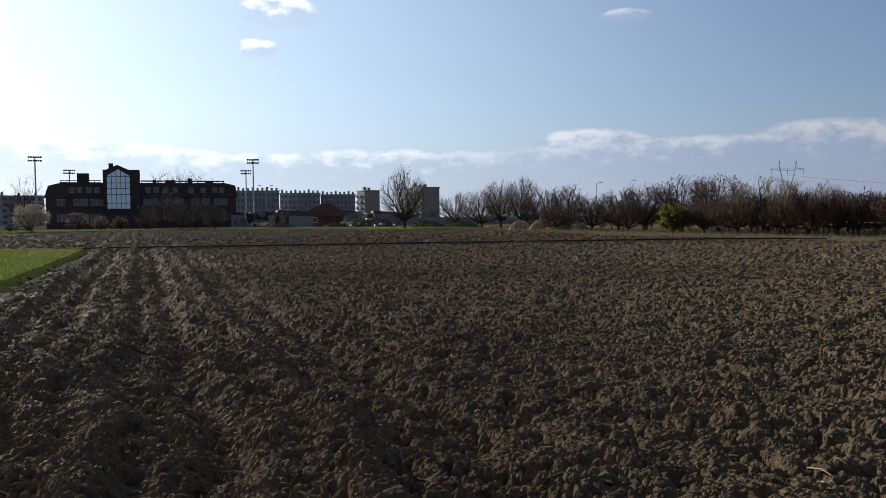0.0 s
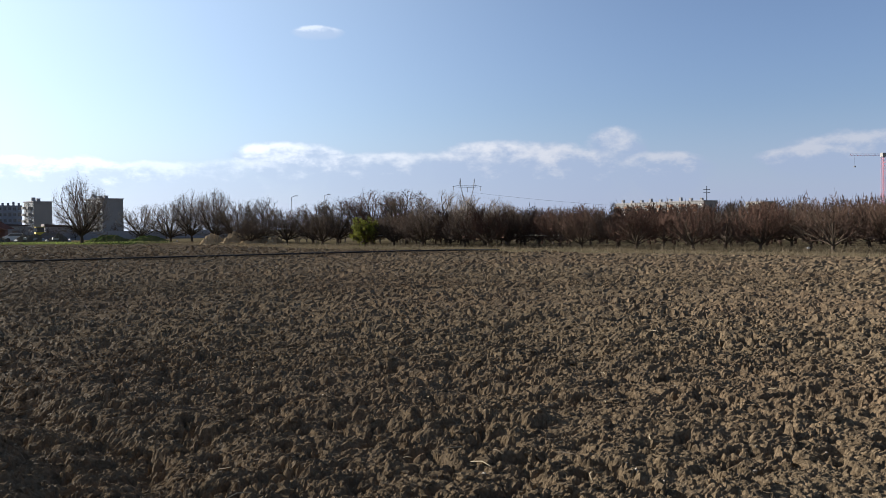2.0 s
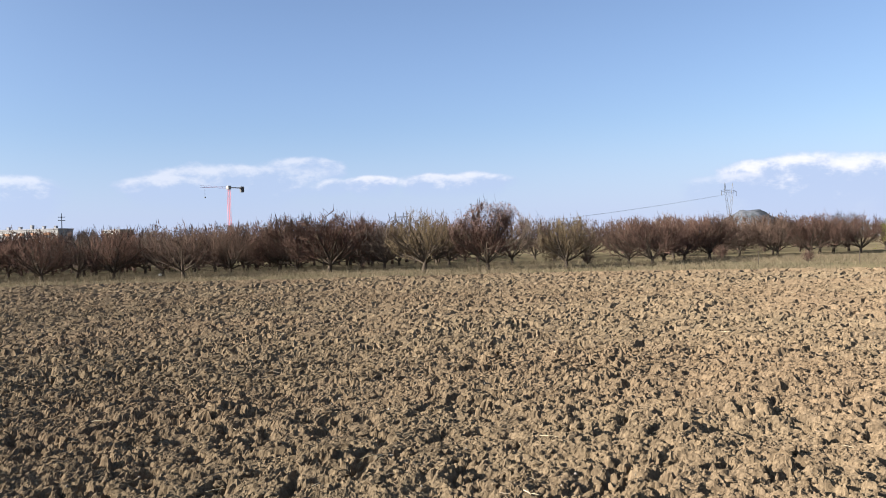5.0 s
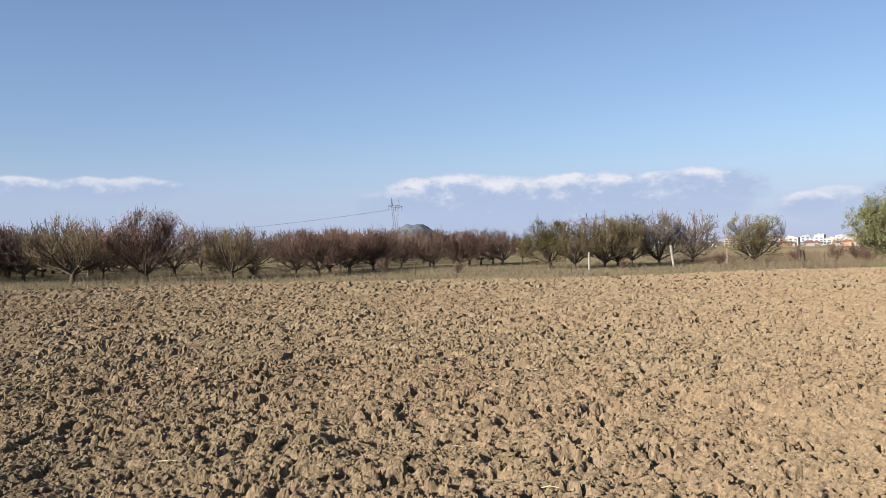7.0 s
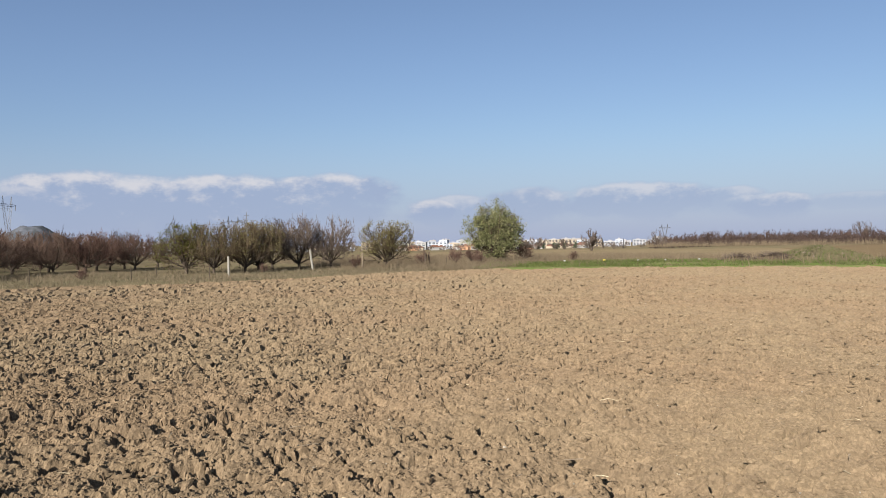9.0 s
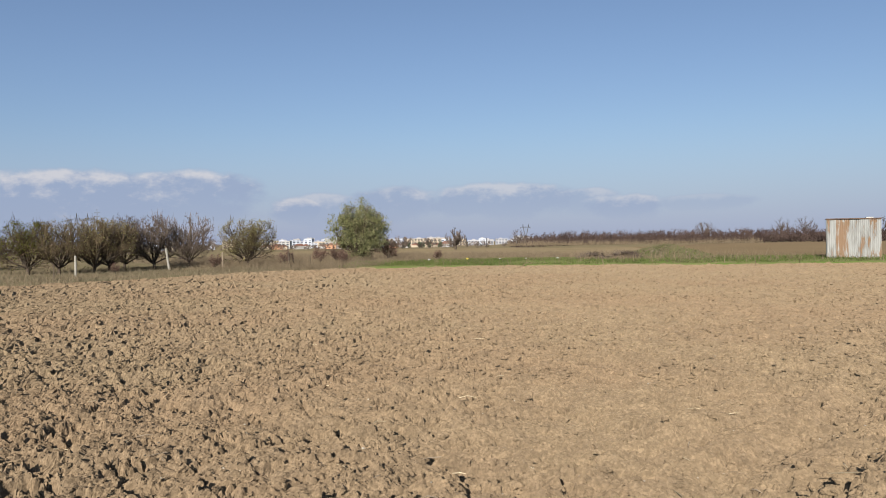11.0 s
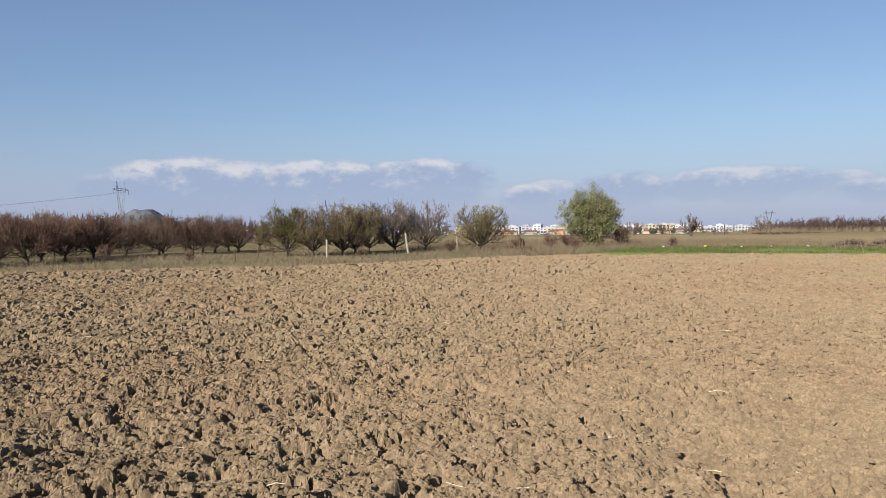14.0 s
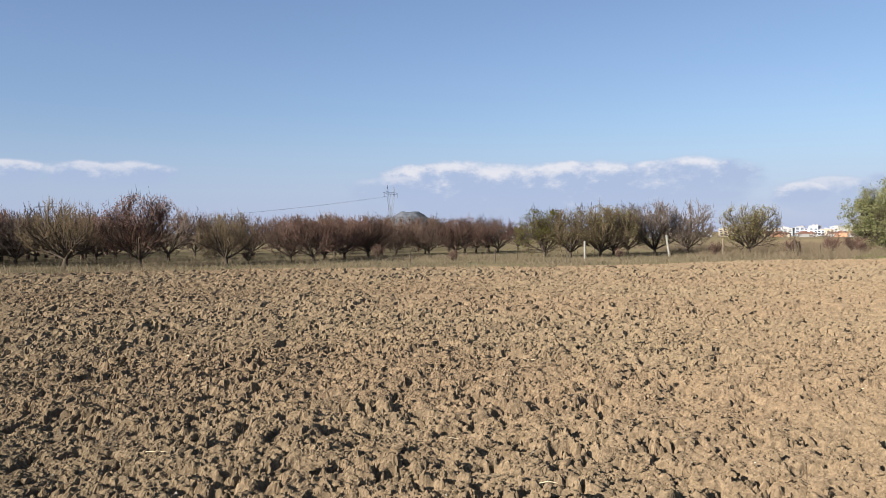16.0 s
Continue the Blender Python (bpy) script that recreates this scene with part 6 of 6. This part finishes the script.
# ---- posts, stumps and the fence wires at the orchard ----
def post(x, y, h, r, mat, label, tilt=0.0, rz=0.0):
    s = Shape()
    s.tube((0, 0, -0.3), (0, 0, h * 0.5), r * 1.05, r, 8).tube((0, 0, h * 0.5), (0.01, 0, h - 0.03), r, r * 0.95, 8).tube((0.01, 0, h - 0.03), (0.01, 0, h), r * 0.95, r * 0.7, 8, True)
    o = part("fence_post", s.done(), mat)
    o.matrix_world = pose(x, y, 0, 0, tilt, rz)
    return tagged(o, label, "post", "posts along the field edge")


post(42.4, -11.2, 0.95, 0.055, POST, "short whitewashed concrete post in the grass")
post(47.6, -17.6, 1.2, 0.065, POST, "leaning whitewashed concrete post beside a tree", -8, -105)
post(47.9, -21.0, 0.9, 0.05, OLDWOOD, "thin weathered wooden post")
post(46.2, -24.6, 0.85, 0.06, BARK, "broken weathered wooden post")
post(46.5, -25.1, 0.75, 0.05, BARK, "broken weathered wooden post", 9, 20)
for x, y in ((39.5, -2.0), (40.3, -6.2), (39.6, -9.6), (44.5, -8.0), (46.0, -26.0), (45.0, -28.0)):
    post(x, y, 0.6, 0.022, BARK, "thin weathered stake in the grass")


# ---- black irrigation hose lying over the field ----
def hose():
    pts = [(-40, 41.5), (-26, 42.6), (-17.5, 43.4), (-12.7, 45.2), (-3.5, 44.8), (5.8, 44.7), (12.3, 44.2), (19.6, 43.6), (23.5, 42.6), (25.6, 40.6)]
    cu = bpy.data.curves.new("irrigation_hose", "CURVE")
    cu.dimensions, cu.bevel_depth, cu.bevel_resolution = "3D", 0.045, 2
    sp = cu.splines.new("BEZIER")
    sp.bezier_points.add(len(pts) - 1)
    for b, (x, y) in zip(sp.bezier_points, pts):
        b.co, b.handle_left_type, b.handle_right_type = (x, y, 0.09), "AUTO", "AUTO"
    cu.materials.append(BLACK)
    tagged(new("irrigation_hose", cu), "long black irrigation hose lying across the ploughed soil", "hose")


hose()


# ---- clods, straws and litter on the soil ----
def clods(name, count, r_lo, r_hi, s_lo, s_hi, sub, seed, bear=(-164, 27), power=1.8, mat=SOIL, label="loose crumbled clods of dry soil on the ploughed field", category="clods"):
    r = np.random.RandomState(seed)
    bm = bmesh.new()
    bmesh.ops.create_icosphere(bm, subdivisions=sub, radius=1.0)
    base = np.array([v.co[:] for v in bm.verts])
    tri = np.array([[v.index for v in f.verts] for f in bm.faces if f.calc_center_median().z > -0.6])
    bm.free()
    a = np.radians(r.uniform(bear[0], bear[1], count))
    d = 1 / r.uniform(1 / r_hi, 1 / r_lo, count)
    x, y = CENTRE[0] - np.sin(a) * d, CENTRE[1] + np.cos(a) * d
    ok = inside(x, y, FIELD)[0]
    x, y = x[ok], y[ok]
    n = len(x)
    z = soil_height(x, y) + 0.02
    size = s_lo * (s_hi / s_lo) ** (r.uniform(0, 1, n) ** power)
    sc = r.uniform(0.6, 1.4, (n, 1, 3)) * size[:, None, None]
    sc[:, :, 2] *= 0.7
    lump = 1 + 0.26 * r.normal(0, 1, (n, len(base), 1)).clip(-1.5, 1.5)
    ang = r.uniform(0, 2 * np.pi, n)
    v = base[None] * lump * sc
    c, s = np.cos(ang)[:, None], np.sin(ang)[:, None]
    v = np.stack([v[..., 0] * c - v[..., 1] * s + x[:, None], v[..., 0] * s + v[..., 1] * c + y[:, None], v[..., 2] + (z + 0.30 * size)[:, None]], -1)
    t = (tri[None] + (np.arange(n) * len(base))[:, None, None]).reshape(-1, 3)
    me = tri_mesh(name, v.reshape(-1, 3), t, mat)
    return tagged(new(name, me), label, category, kind="stuff")


clods("soil_clods", 2600, 3.6, 14.0, 0.018, 0.042, 2, 81, power=2.0)
clods("soil_crumbs", 11000, 3.6, 12.0, 0.007, 0.022, 1, 82, power=1.6, label="small crumbs of dry soil on the ploughed field")
clods("mid_soil_clods", 28000, 9.0, 27.0, 0.012, 0.036, 1, 83, power=1.4)
clods("far_soil_clods", 36000, 20.0, 58.0, 0.015, 0.040, 1, 84, power=1.4)
clods("field_end_clods", 12000, 44.0, 135.0, 0.045, 0.10, 1, 85, (-36, 30))

clods("pale_stones", 500, 4.0, 60.0, 0.005, 0.017, 1, 86, mat=PALE_STONE, label="small pale stones and shell bits on the soil", category="stones")
clods("field_end_stones", 160, 40.0, 130.0, 0.03, 0.06, 1, 87, (-34, 28), mat=PALE_STONE, label="pale stones and scraps on the far soil", category="stones")


def straws(name, count, seed, mat, label, lo, hi, width):
    r = np.random.RandomState(seed)
    a = np.radians(r.uniform(-166, 28, count))
    d = 1 / r.uniform(1 / 22.0, 1 / 3.8, count)
    x, y = CENTRE[0] - np.sin(a) * d, CENTRE[1] + np.cos(a) * d
    ok = inside(x, y, FIELD)[0]
    x, y = x[ok], y[ok]
    z = soil_height(x, y) + 0.03
    s = Shape()
    for i in range(len(x)):
        ang, ln, el = r.uniform(0, 6.28), r.uniform(lo, hi), r.uniform(-0.1, 0.25)
        p = Vector((x[i], y[i], z[i] + 0.01))
        m_ = p + Vector((math.cos(ang), math.sin(ang), el)) * ln * 0.5
        q = m_ + Vector((math.cos(ang + r.uniform(-0.5, 0.5)), math.sin(ang + r.uniform(-0.5, 0.5)), -el)) * ln * 0.5
        s.tube(p, m_, width, width, 3).tube(m_, q, width, width * 0.6, 3)
    tagged(part(name, s.done(), mat), label, "straw", kind="stuff")


straws("straw_bits", 260, 91, STRAW, "bits of pale straw and stalk lying on the soil", 0.05, 0.18, 0.0035)
straws("dark_stalk_bits", 150, 92, OLDWOOD, "short dark stalks and roots lying on the soil", 0.05, 0.16, 0.004)
